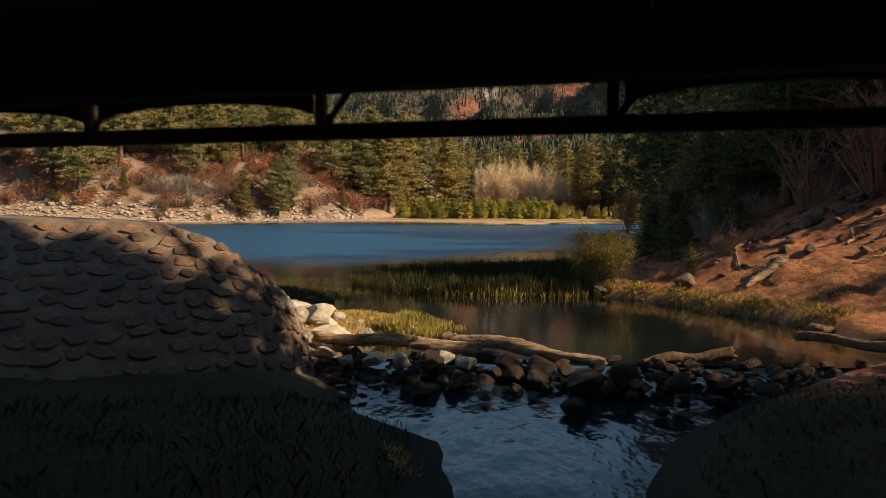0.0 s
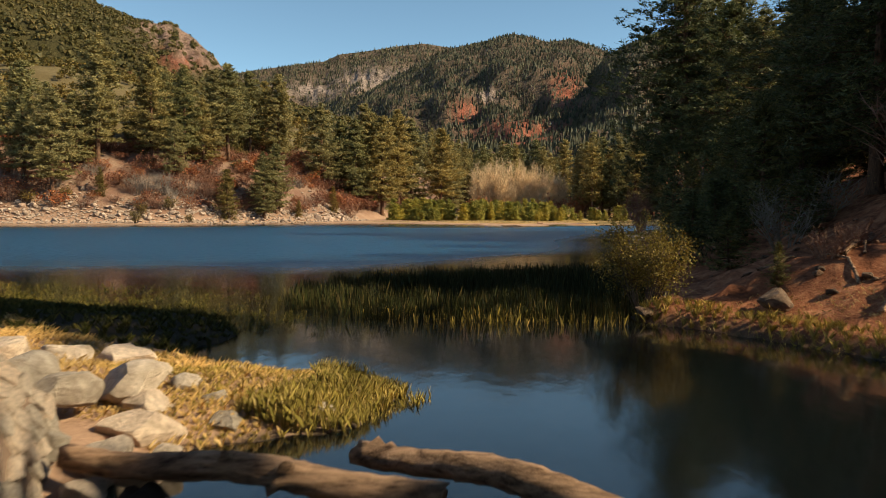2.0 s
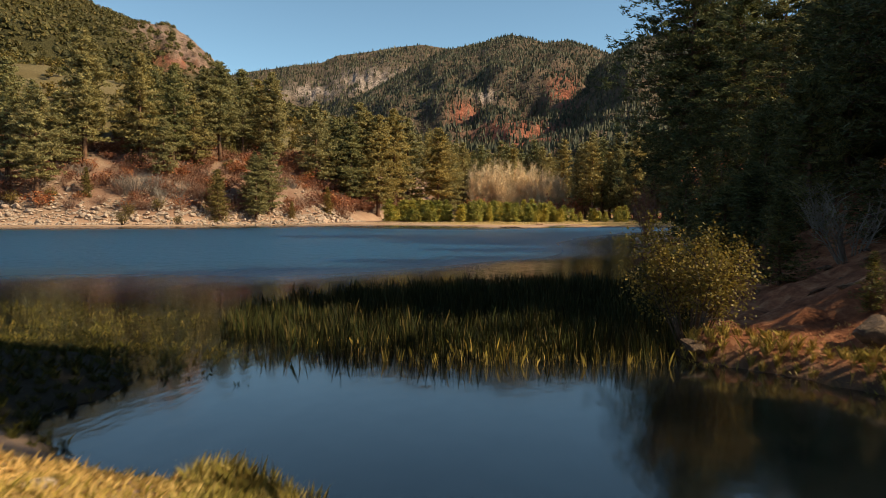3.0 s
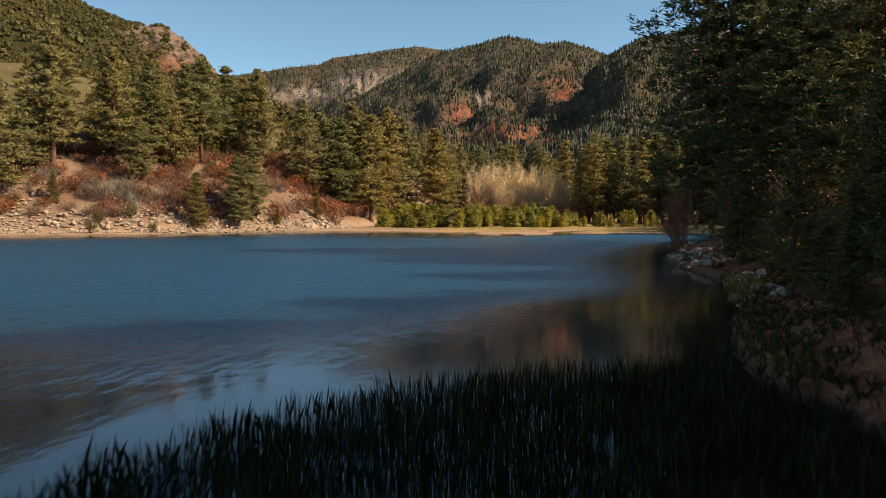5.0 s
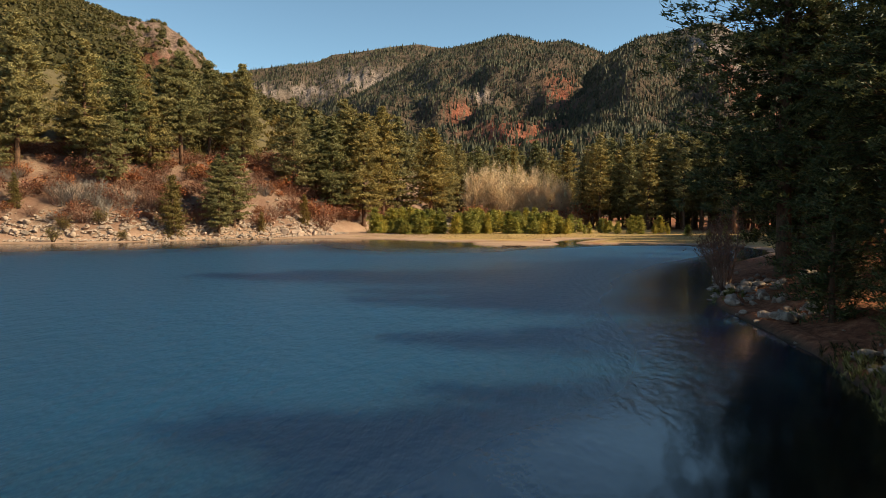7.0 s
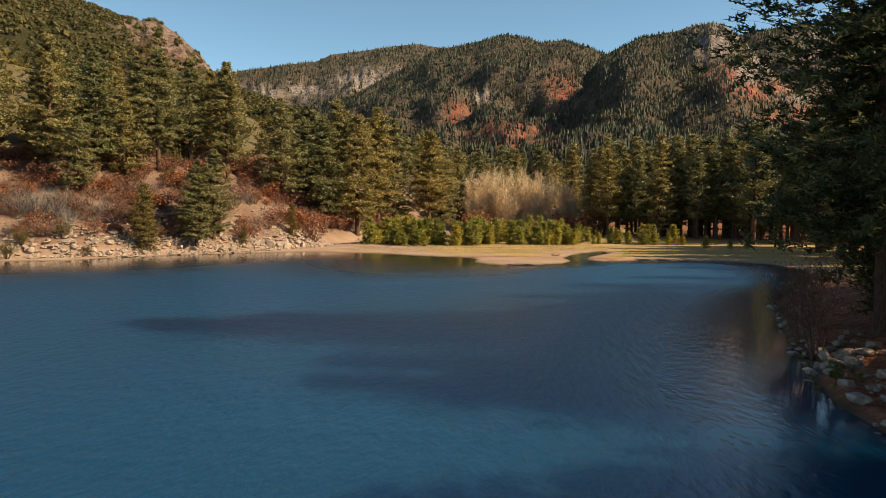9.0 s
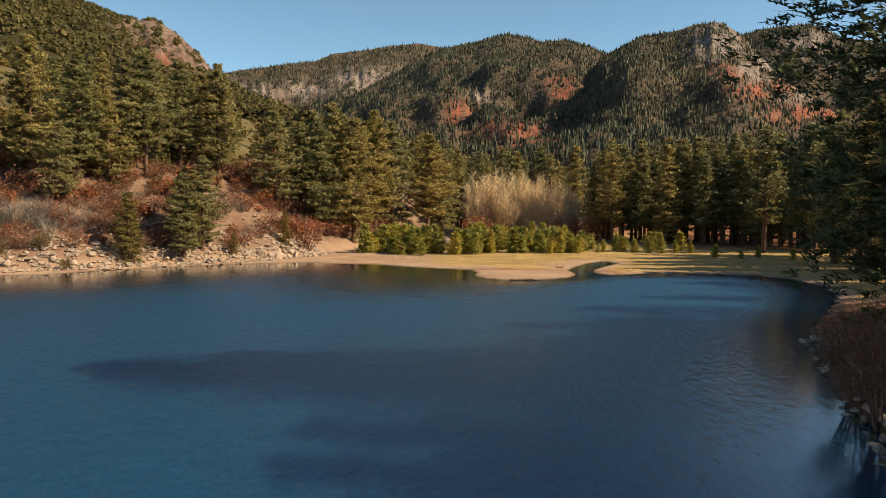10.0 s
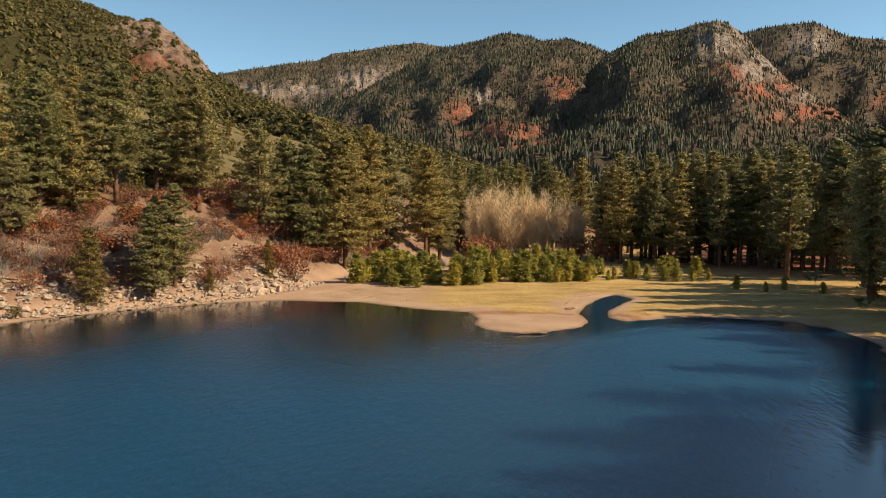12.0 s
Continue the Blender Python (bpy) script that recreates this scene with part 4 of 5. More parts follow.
# unseen trees by the bridge, added to shade the stream and the stonework
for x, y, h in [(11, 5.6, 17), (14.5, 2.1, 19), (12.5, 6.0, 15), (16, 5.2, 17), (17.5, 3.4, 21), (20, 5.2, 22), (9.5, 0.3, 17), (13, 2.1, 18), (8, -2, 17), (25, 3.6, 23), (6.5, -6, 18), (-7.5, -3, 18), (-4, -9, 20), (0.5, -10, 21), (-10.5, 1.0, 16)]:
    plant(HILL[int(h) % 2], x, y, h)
# low firs out of view, added to shade the weir's right end
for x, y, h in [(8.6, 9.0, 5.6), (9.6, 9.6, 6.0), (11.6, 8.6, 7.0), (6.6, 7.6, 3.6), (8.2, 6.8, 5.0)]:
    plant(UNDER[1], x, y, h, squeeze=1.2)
# wood on the eastern hill between bank and sun, partly unseen, added for shade
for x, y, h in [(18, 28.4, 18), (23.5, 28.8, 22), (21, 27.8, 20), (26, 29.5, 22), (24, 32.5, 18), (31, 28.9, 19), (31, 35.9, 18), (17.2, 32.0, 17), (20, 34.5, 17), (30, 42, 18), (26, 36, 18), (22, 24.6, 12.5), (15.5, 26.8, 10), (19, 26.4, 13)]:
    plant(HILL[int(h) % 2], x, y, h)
for i in range(26):
    y = 28 + 74 * (i + random.random()) / 26
    if 48.5 < y < 54.5 or 59 < y < 64.5 or 70.5 < y < 76.5:
        continue
    plant(HILL[i % 2], 22 + 10 * random.random() + 0.30 * max(y - 62, 0), y, min(max(0.26 * (y - 32) + 4.5, 8), 15), squeeze=1.3)
# unseen pines to the south-east, added to block sun from the stream side
n_hill = 0
while n_hill < 60:
    x, y = random.uniform(28, 75), random.uniform(-45, 112)
    lit = 11.0 - 0.12 * x < y < 26.0 - 0.12 * x
    if x > 29 + 0.32 * max(y - 55, 0) and not lit and y < 1:
        plant(HILL[n_hill % 2], x, y, random.uniform(20, 27))
        n_hill += 1
# one unseen tall pine, bare below, added so its shade falls behind the spit
plant(TALL, 28, 16.6, 27, squeeze=0.75)
# bushes of the bank
plant(WATERBUSH, 3.45, 23.9, 2.5)
plant(ORANGETREE, 12.4, 52.4, 6.4)
plant(REDBUSH, 13.6, 75.6, 5.6, lean=6)
plant(REDBUSH, 14.6, 79.6, 5.0)
for x, y, h in [(9.6, 30.6, 2.0), (8.2, 32.5, 1.8), (7.4, 35.0, 2.2), (8.8, 37.0, 2.6), (8.0, 39.0, 2.0), (10.0, 40.0, 2.8), (9.2, 43.0, 2.2), (11.0, 45.0, 2.8), (6.6, 32.6, 1.4), (6.9, 29.2, 1.6), (11.6, 49.5, 2.4), (12.4, 55.0, 2.6)]:
    plant(UNDER[int(x * 10) % 2], x, y, h, squeeze=1.5)
for x, y, h in [(13.0, 26.0, 4.6), (15.0, 27.5, 5.2), (11.5, 28.0, 3.4)]:
    plant(GREY[1], x, y, h)
plant(DRYBUSH, 7.2, 23.6, 0.9)
plant(DRYBUSH, 7.9, 23.9, 0.8)
plant(UNDER[0], 6.1, 23.4, 0.95)
for x, y, h in [(8.6, 29.5, 2.4), (10.2, 31.0, 2.6), (14.0, 31.5, 2.8), (15.2, 33.6, 3.0), (9.4, 33.0, 2.2)]:
    plant(PALEBUSH, x, y, h)


# ---- stones ----
def rock_mesh(seed, flat=0.7, detail=3, mat=None, knobs=0.22, facets=6, dressed=False):
    """A boulder about one metre across: a ball cut by random planes, then roughened."""
    rnd = random.Random(seed)
    bm = bmesh.new()
    bmesh.ops.create_icosphere(bm, subdivisions=detail, radius=0.5)
    cuts = []
    for _ in range(facets):
        n = Vector((rnd.gauss(0, 1), rnd.gauss(0, 1), rnd.gauss(0, 0.8))).normalized()
        cuts.append((n, rnd.uniform(0.24, 0.42)))
    if dressed:
        # rubble block: a flat outer face and an angular outline
        turn0 = rnd.uniform(0, 6.28)
        sides = rnd.choice((4, 5, 5, 6))
        cuts = [(Vector((math.cos(turn0 + k * 6.283 / sides + rnd.uniform(-0.2, 0.2)), math.sin(turn0 + k * 6.283 / sides + rnd.uniform(-0.2, 0.2)), 0.1)).normalized(), rnd.uniform(0.32, 0.42)) for k in range(sides)]
        cuts += [(Vector((rnd.uniform(-0.12, 0.12), rnd.uniform(-0.12, 0.12), 1)).normalized(), 0.17), (Vector((0, 0, -1)), 0.2)]
    off = Vector((rnd.uniform(0, 50), rnd.uniform(0, 50), rnd.uniform(0, 50)))
    for v in bm.verts:
        for n, d in cuts:
            over = v.co.dot(n) - d
            if over > 0:
                v.co -= n * over * 0.97
        v.co *= 1 + knobs * noise.noise(v.co * 2.6 + off) + 0.07 * noise.noise(v.co * 7 + off)
        v.co.z *= flat
    me = finish(bm, "rock", mat or M_STONE)
    me.set_sharp_from_angle(angle=radians(26))
    return me


def set_rock(mesh, x, y, size, z=None, name="river_stone", label="wet brown river stone in the weir, darkened as in shade", category="stone", group="stones of the weir", sunk=0.25, tall=1.0, spin=None):
    zz = float(land(np.array([x]), np.array([y]))[0]) if z is None else z
    ob = new(name, mesh)
    ob.matrix_basis = pose(x, y, zz + size * tall * 0.35 * (1 - 2 * sunk), random.uniform(-14, 14), random.uniform(-14, 14), random.uniform(0, 360) if spin is None else spin) @ Matrix.Diagonal((size * random.uniform(0.85, 1.25), size * random.uniform(0.8, 1.1), size * tall, 1))
    return tagged(ob, label, category, group)


random.seed(11)
STONES = [rock_mesh(200 + i, f, 3, None, 0.16, 11) for i, f in enumerate((0.62, 0.7, 0.8, 0.55, 0.75, 0.66))]
BOULDERS = [rock_mesh(260 + i, f, 3, M_BOULDER, 0.10, 18) for i, f in enumerate((0.6, 0.7, 0.8, 0.55, 0.75, 0.66))]
BANK_STONES = [rock_mesh(270 + i, f, 3, M_BANK_STONE, 0.16, 11) for i, f in enumerate((0.6, 0.7, 0.8, 0.55, 0.75, 0.66))]
PEBBLES = [rock_mesh(220 + i, f, 2, M_BANK_STONE) for i, f in enumerate((0.6, 0.75, 0.7))]
SHORE_ROCKS = [rock_mesh(240 + i, f, 2, M_SHORE_ROCK, 0.3, 8) for i, f in enumerate((0.6, 0.75, 0.5, 0.85, 0.65))]

# the weir: a low dam of stones across the outflow
for x, y, s in [(-0.89, 12.5, 0.52), (-1.55, 12.35, 0.40), (-2.05, 12.5, 0.42), (-2.5, 12.3, 0.36), (-0.45, 12.1, 0.55), (0.25, 12.15, 0.5), (0.75, 11.95, 0.55), (-1.05, 11.85, 0.5), (2.75, 10.9, 0.55), (1.35, 11.1, 0.6), (2.1, 11.6, 0.5)]:
    # stones by the log get the pale colour that stands for sun
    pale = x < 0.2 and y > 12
    set_rock((BOULDERS if pale else STONES)[int(x * 7) % 6], x, y, s, 0.02, label="dry stone wedged under the log, paled as in sunlight" if pale else "wet brown river stone in the weir, darkened as in shade")
for i in range(190):
    u = random.random()
    x = -3.0 + 9.4 * u
    y = 12.35 + 0.05 * x + random.gauss(-0.55, 0.55) - (0.5 if x > 1 else 0) * random.random()
    s = random.choice([0.12, 0.15, 0.2, 0.26, 0.32, 0.42])
    if y < 13.1:
        set_rock(STONES[i % 6], x, y, s, -0.16 + 0.20 * float(smooth(11.0, 12.4, y)))
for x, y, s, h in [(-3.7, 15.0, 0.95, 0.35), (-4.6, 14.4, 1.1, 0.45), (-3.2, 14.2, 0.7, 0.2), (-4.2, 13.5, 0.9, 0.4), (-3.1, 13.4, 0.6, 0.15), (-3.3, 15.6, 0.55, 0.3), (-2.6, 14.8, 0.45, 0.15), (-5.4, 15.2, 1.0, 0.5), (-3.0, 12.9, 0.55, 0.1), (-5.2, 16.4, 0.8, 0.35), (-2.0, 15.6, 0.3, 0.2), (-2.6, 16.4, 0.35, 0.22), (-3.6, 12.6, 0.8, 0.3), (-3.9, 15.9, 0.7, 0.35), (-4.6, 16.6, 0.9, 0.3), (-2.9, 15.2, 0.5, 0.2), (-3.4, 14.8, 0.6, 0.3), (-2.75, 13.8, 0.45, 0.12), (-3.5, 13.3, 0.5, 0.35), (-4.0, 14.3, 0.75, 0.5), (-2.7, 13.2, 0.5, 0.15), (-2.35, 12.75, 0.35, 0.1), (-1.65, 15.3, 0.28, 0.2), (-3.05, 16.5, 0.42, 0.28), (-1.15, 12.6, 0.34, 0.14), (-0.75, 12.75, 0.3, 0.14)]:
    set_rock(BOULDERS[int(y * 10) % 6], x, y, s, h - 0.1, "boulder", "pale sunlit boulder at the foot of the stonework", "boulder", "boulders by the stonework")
# stones on the shaded bank
for x, y, s in [(3.3, 23.2, 0.55), (5.75, 22.5, 0.9), (7.35, 16.9, 0.75), (10.6, 25.6, 0.8), (11.6, 25.4, 0.7), (11.2, 26.4, 0.9), (12.4, 26.2, 0.8), (9.8, 25.2, 0.5), (13.0, 27.6, 0.9), (8.6, 22.6, 0.45), (9.2, 22.2, 0.5), (9.0, 23.2, 0.4), (6.3, 14.2, 0.7), (7.4, 13.4, 0.6)]:
    set_rock(BANK_STONES[int(x * 10) % 6], x, y, s, None, "bank_stone", "brown stone half sunk in the shaded bank", "stone", "stones on the shaded bank", tall=0.8)
for i in range(110):
    x = random.uniform(6.5, 17)
    set_rock(PEBBLES[i % 3], x, random.uniform(17.5, 30.5), random.choice([0.1, 0.14, 0.18, 0.25, 0.4]), None, "bank_stone", "brown stone half sunk in the shaded bank", "stone", "stones on the shaded bank")
# rocky point and eastern shore
for i in range(110):
    k = random.randrange(20, 24) if i < 84 else random.randrange(16, 26)
    a, b = SHORE[k], SHORE[k + 1]
    p = a + (b - a) * random.random()
    x, y = p[0] + random.uniform(-0.3, 3.4 if i < 84 else 2.2), p[1] + random.uniform(-0.6, 0.6)
    s = random.choice([0.2, 0.25, 0.3, 0.4, 0.5, 0.75]) * (1.0 if p[1] > 60 else 0.7)
    set_rock(SHORE_ROCKS[i % 5], x, y, s, None, "shore_rock", "small angular rock on the eastern shore", "rock", "rocks of the eastern shore", 0.2, 0.8)
for cx, cy, many, big in [(9.3, 48.1, 6, 0.55), (10.9, 52.9, 9, 0.7), (11.6, 62.6, 5, 0.6), (13.7, 62.7, 6, 0.9), (12.9, 73.6, 12, 0.75), (14.6, 75.2, 10, 0.9), (13.9, 78.5, 6, 0.7), (17.5, 74.4, 6, 0.8), (16.9, 86, 5, 0.7), (19.2, 95.4, 4, 1.1), (6.2, 42.2, 4, 0.45), (8.0, 45.2, 5, 0.5)]:
    for k in range(many):
        a, d = random.uniform(0, 6.28), random.uniform(0, 1.5)
        x, y = cx + math.cos(a) * d * 0.8, cy + math.sin(a) * d * 1.3
        set_rock(SHORE_ROCKS[k % 5], x, y, big * random.uniform(0.45, 1.1), None, "shore_rock", "pale angular rock heaped on the eastern shore", "rock", "rocks of the eastern shore", 0.2, 0.85)
# rocks under the west slope
n_rock = 0
while n_rock < 285:
    x, y = random.uniform(-92, -26), random.uniform(118, 178)
    d = float(-edge_distance(np.array([x]), np.array([y]), HILL_FOOT, False)[0])
    if -1.5 < d < 9 and random.random() < math.exp(-((d - 2.0) / 3.2) ** 2) + 0.06:
        set_rock(SHORE_ROCKS[n_rock % 5], x, y, random.choice([0.45, 0.55, 0.7, 0.85, 1.1, 1.4]), None, "slope_rock", "pinkish angular rock at the foot of the slope", "rock", "rocks under the west slope", 0.22)
        n_rock += 1
for x, y, s in [(-36.0, 168.5, 2.6), (-38.0, 167.0, 2.0), (-41.5, 165.0, 1.8), (-33.5, 171.5, 1.8), (-29.5, 205.0, 2.4), (-20.5, 214.0, 3.2), (-10.5, 224, 3.6), (-8.0, 222.0, 2.6)]:
    set_rock(SHORE_ROCKS[int(-x) % 5], x, y, s, None, "slope_rock", "large pale boulder among the pines", "rock", "rocks under the west slope", 0.3)


# ---- rubble under the slope ----
rub = np.random.RandomState(9)
rx, ry = rub.uniform(-95, -26, 15000), rub.uniform(118, 185, 15000)
rd = -edge_distance(rx, ry, HILL_FOOT, False)
ok = (rd > -3.0) & (rd < 16) & (rub.uniform(0, 1, 15000) < np.exp(-((rd - 2.0) / 4.5) ** 2))
rx, ry = rx[ok], ry[ok]
rz, k = land(rx, ry), len(rx)
heap = Soup()
size = rub.uniform(0.14, 0.52, k)[:, None] * np.array([1, 1, 0.7])
spokes = [np.stack([rx, ry, rz + 0.05], -1) + size * (np.array(d) + rub.uniform(-0.35, 0.35, (k, 3))) for d in ((1, 0, 0), (0, 1, 0), (-1, 0, 0), (0, -1, 0), (0.2, 0, 1), (0, 0, -0.6))]
for a in range(4):
    heap.tris(np.stack([spokes[a], spokes[(a + 1) % 4], spokes[4]], 1))
    heap.tris(np.stack([spokes[(a + 1) % 4], spokes[a], spokes[5]], 1))
tagged(new("slope_rubble", heap.mesh("slope_rubble", M_SHORE_ROCK)), "loose pale rubble strewn along the foot of the slope", "rubble", kind="stuff")


# ---- logs ----
def log_mesh(points, radii, seed, knots=5, mat=None):
    """A weathered log: a bent, uneven trunk with broken ends and stubs."""
    rnd = random.Random(seed)
    pts = [Vector(p) for p in points]
    path, rads = [], []
    n = 44
    for i in range(n + 1):
        u = i / n * (len(pts) - 1)
        k = min(int(u), len(pts) - 2)
        path.append(pts[k].lerp(pts[k + 1], u - k) + Vector((0, 0, 0.03 * math.sin(u * 5 + seed))))
        rads.append(radii[k] + (radii[k + 1] - radii[k]) * (u - k))
    bm = bmesh.new()
    sides, rows = 14, []
    for i, p in enumerate(path):
        d = (path[min(i + 1, n)] - path[max(i - 1, 0)]).normalized()
        u = d.cross(Vector((0, 0, 1))).normalized()
        w = u.cross(d)
        row = []
        for k in range(sides):
            a = 6.2832 * k / sides
            r = rads[i] * (1 + 0.20 * noise.noise(Vector((math.cos(a) * 1.3, math.sin(a) * 1.3, i * 0.08 + seed))) + 0.22 * noise.noise(Vector((math.cos(a) * 3.2, math.sin(a) * 3.2, i * 0.10 + seed))) + 0.08 * rnd.uniform(-1, 1))
            jag = d * rnd.uniform(-0.08, 0.08) if i in (0, n) else Vector()
            row.append(bm.verts.new(p + (u * math.cos(a) + w * math.sin(a)) * r + jag))
        rows.append(row)
    for i in range(n):
        for k in range(sides):
            bm.faces.new((rows[i][k], rows[i][(k + 1) % sides], rows[i + 1][(k + 1) % sides], rows[i + 1][k]))
    bm.faces.new(rows[0][::-1])
    bm.faces.new(rows[n])
    for _ in range(knots):
        # a broken-off branch: the bark swells into a short stub
        i, k = rnd.randrange(2, n - 2), rnd.randrange(0, sides)
        v = rows[i][k]
        v.co += (v.co - path[i]).normalized() * rads[i] * rnd.uniform(0.35, 0.8)
    bmesh.ops.recalc_face_normals(bm, faces=bm.faces)
    return finish(bm, "log", mat or M_LOG)


LOGS = [([(-3.15, 13.0, 0.36), (-1.7, 12.85, 0.32), (-0.22, 12.6, 0.28)], [0.095, 0.12, 0.105], "weathered reddish log lying along the top of the weir"),
        ([(-0.95, 13.5, 0.30), (0.4, 12.95, 0.26), (1.85, 12.4, 0.10)], [0.10, 0.125, 0.085], "thick pale log slanting across the weir into the water"),
        ([(2.55, 12.75, 0.06), (3.3, 12.85, 0.14), (4.1, 12.8, 0.20)], [0.07, 0.10, 0.12], "dark wet log at the shaded end of the weir"),
        ([(5.75, 14.4, 0.30), (6.6, 13.2, 0.36), (7.3, 11.9, 0.50)], [0.08, 0.10, 0.11], "fallen log leaning down the bank into the pool")]
for i, (pts, rad, label) in enumerate(LOGS):
    tagged(new("log", log_mesh(pts, rad, 3 + i, mat=M_BARK if i > 1 else None)), label, "log", "logs at the weir")
def lying(points, lift):
    """Points on the ground, raised a little."""
    return [(x, y, float(land(np.array([x]), np.array([y]))[0]) + lift) for x, y in points]


bank_root = lying([(7.0, 21.0), (7.5, 21.35), (8.3, 21.7)], 0.08)
tagged(new("fallen_branch", log_mesh(bank_root, [0.05, 0.13, 0.16], 11, 3)), "gnarled root lying on the sunlit bank", "branch", "dead wood on the bank")
tagged(new("fallen_branch", log_mesh(lying([(7.4, 23.3), (7.9, 23.9), (8.5, 24.3)], 0.07), [0.05, 0.08, 0.09], 12, 2)), "bare curved branch lying on the shaded slope", "branch", "dead wood on the bank")
dead_wood = random.Random(17)
for i in range(16):
    x, y, a, n = dead_wood.uniform(5.6, 13.5), dead_wood.uniform(17.5, 26.5), dead_wood.uniform(-0.6, 1.4), dead_wood.uniform(0.35, 0.9)
    line = [(x + math.cos(a + 0.25 * k) * n * k, y + math.sin(a + 0.25 * k) * n * k) for k in range(3)]
    line = lying(line, 0.05)
    r0 = dead_wood.uniform(0.02, 0.05)
    tagged(new("fallen_branch", log_mesh(line, [r0 * 1.3, r0, r0 * 0.5], 20 + i, 3, M_LOG if i % 3 else M_BARK)), "broken branch lying among needles on the bank", "branch", "dead wood on the bank")
tagged(new("driftwood", log_mesh([(1.7, 136.0, 0.10), (3.2, 136.4, 0.14), (5.2, 136.6, 0.10)], [0.10, 0.16, 0.10], 13, 2)), "pale driftwood log at the edge of the sandbar", "driftwood")
tagged(new("driftwood", log_mesh([(9.0, 155.0, 0.35), (10.2, 155.6, 0.40)], [0.12, 0.16], 14, 1)), "small driftwood log on the sand", "driftwood")


# ---- stonework by the bridge ----
BASE = [(-15, 2.5, 0.3), (-8.2, 5.8, 0.3), (-5.5, 8.2, 0.3), (-3.95, 9.9, 0.2), (-2.95, 11.0, 0.0), (-2.98, 11.9, 0.0), (-3.6, 13.6, 0.0), (-5.4, 15.6, 0.2)]
CREST = [(-15, 7.5, 2.58), (-9.0, 9.6, 2.55), (-6.7, 10.9, 2.50), (-5.35, 11.6, 2.44), (-4.65, 11.9, 2.18), (-3.95, 12.05, 1.66), (-3.95, 13.0, 1.25), (-5.6, 14.4, 1.05)]


def wall_point(u, v, out=0.0):
    """A point of the battered wall face: u along it (0 to 7), v up it (0 to 1)."""
    k = min(int(u), len(BASE) - 2)
    b = Vector(BASE[k]).lerp(Vector(BASE[k + 1]), u - k)
    c = Vector(CREST[k]).lerp(Vector(CREST[k + 1]), u - k)
    along = (Vector(BASE[k + 1]) - Vector(BASE[k])).normalized()
    n = along.cross(c - b).normalized()
    return b.lerp(c, v) + n * (0.22 * math.sin(math.pi * v) + out), n


stonework = thing("stonework", "battered rubble stone wall of the bridge abutment, dappled with sun", "stone wall")
core = bmesh.new()
rows = [[core.verts.new(wall_point(u, v, -0.03)[0]) for u in np.linspace(0, 6.999, 50)] for v in np.linspace(-0.1, 1, 9)]
rows.append([core.verts.new(wall_point(u, 1)[0] + Vector((-1.2, 1.0, 0.02))) for u in np.linspace(0, 6.999, 50)])
rows.append([core.verts.new((-15 + 0.12 * i, 11 + 0.09 * i, 2.3 - 0.03 * i)) for i in range(50)])
for r0, r1 in zip(rows[:-1], rows[1:]):
    for a, b, c, d in zip(r0[:-1], r0[1:], r1[1:], r1[:-1]):
        core.faces.new((a, b, c, d))
part("core", finish(core, "stonework_core", M_MORTAR), stonework, "dark mortar and earth fill")
# pale copy of the wall blocks, sunlight painted in
SUNLIT_BLOCKS = [rock_mesh(320 + i, 1.0, 2, M_BOULDER, 0.14, 14, True) for i in range(6)]
BLOCKS = [rock_mesh(300 + i, 1.0, 2, M_MASON, 0.08, 14, True) for i in range(9)]
random.seed(21)
for j, v in enumerate(np.linspace(0.02, 0.93, 12)):
    u = 1.15 + 0.05 * (j % 2)
    while u < 6.9:
        k = min(int(u), 6)
        span = (Vector(BASE[k + 1]) - Vector(BASE[k])).length * (1 - v) + (Vector(CREST[k + 1]) - Vector(CREST[k])).length * v
        w = random.uniform(0.22, 0.52)
        p, n = wall_point(min(u + w / span / 2, 6.95), v + random.uniform(-0.02, 0.02), -0.025)
        q = n.to_track_quat("Z", "Y").to_matrix().to_4x4()
        m = Matrix.Translation(p) @ q @ pose(0, 0, 0, random.uniform(-3, 3), random.uniform(-3, 3), random.uniform(-22, 22)) @ Matrix.Diagonal((w * 1.04, random.uniform(0.21, 0.29), random.uniform(0.12, 0.18), 1))
        # the wall's sunlit end is built from the pale copy
        part("stone", random.choice(SUNLIT_BLOCKS if u > 4.75 else BLOCKS), stonework, "", m)
        u += w / span * random.uniform(0.95, 1.15)
for x, y, s in [(-7.0, 11.0, 0.46), (-7.7, 10.7, 0.5), (-8.5, 10.4, 0.6)]:
    set_rock(BLOCKS[int(-x * 10) % 7], x, y, s, 2.33, "capping_stone", "dark rough stone lying along the wall's crest", "stone", "stones on the wall's crest", 0.35)


# ---- the bridge overhead ----
bridge = thing("footbridge", "dark steel and timber bridge deck passing low overhead", "bridge", at=(0, 3.3, 0), turn=-13)


def beam(name, a, b, wide, high, mat, label="", bevel=0.006):
    """A straight member between two points in the bridge's own frame."""
    a, b = Vector(a), Vector(b)
    bm = bmesh.new()
    bmesh.ops.create_cube(bm, size=1)
    bmesh.ops.scale(bm, vec=((b - a).length, wide, high), verts=bm.verts)
    bmesh.ops.bevel(bm, geom=bm.edges[:], offset=bevel, segments=1, affect="EDGES")
    x = (b - a).normalized()
    y = Vector((0, 0, 1)).cross(x)
    y = y.normalized() if y.length > 1e-4 else Vector((0, 1, 0))
    m = Matrix((x, y, x.cross(y))).transposed().to_4x4()
    return part(name, finish(bm, name, mat, True), bridge, label, Matrix.Translation((a + b) / 2) @ m)


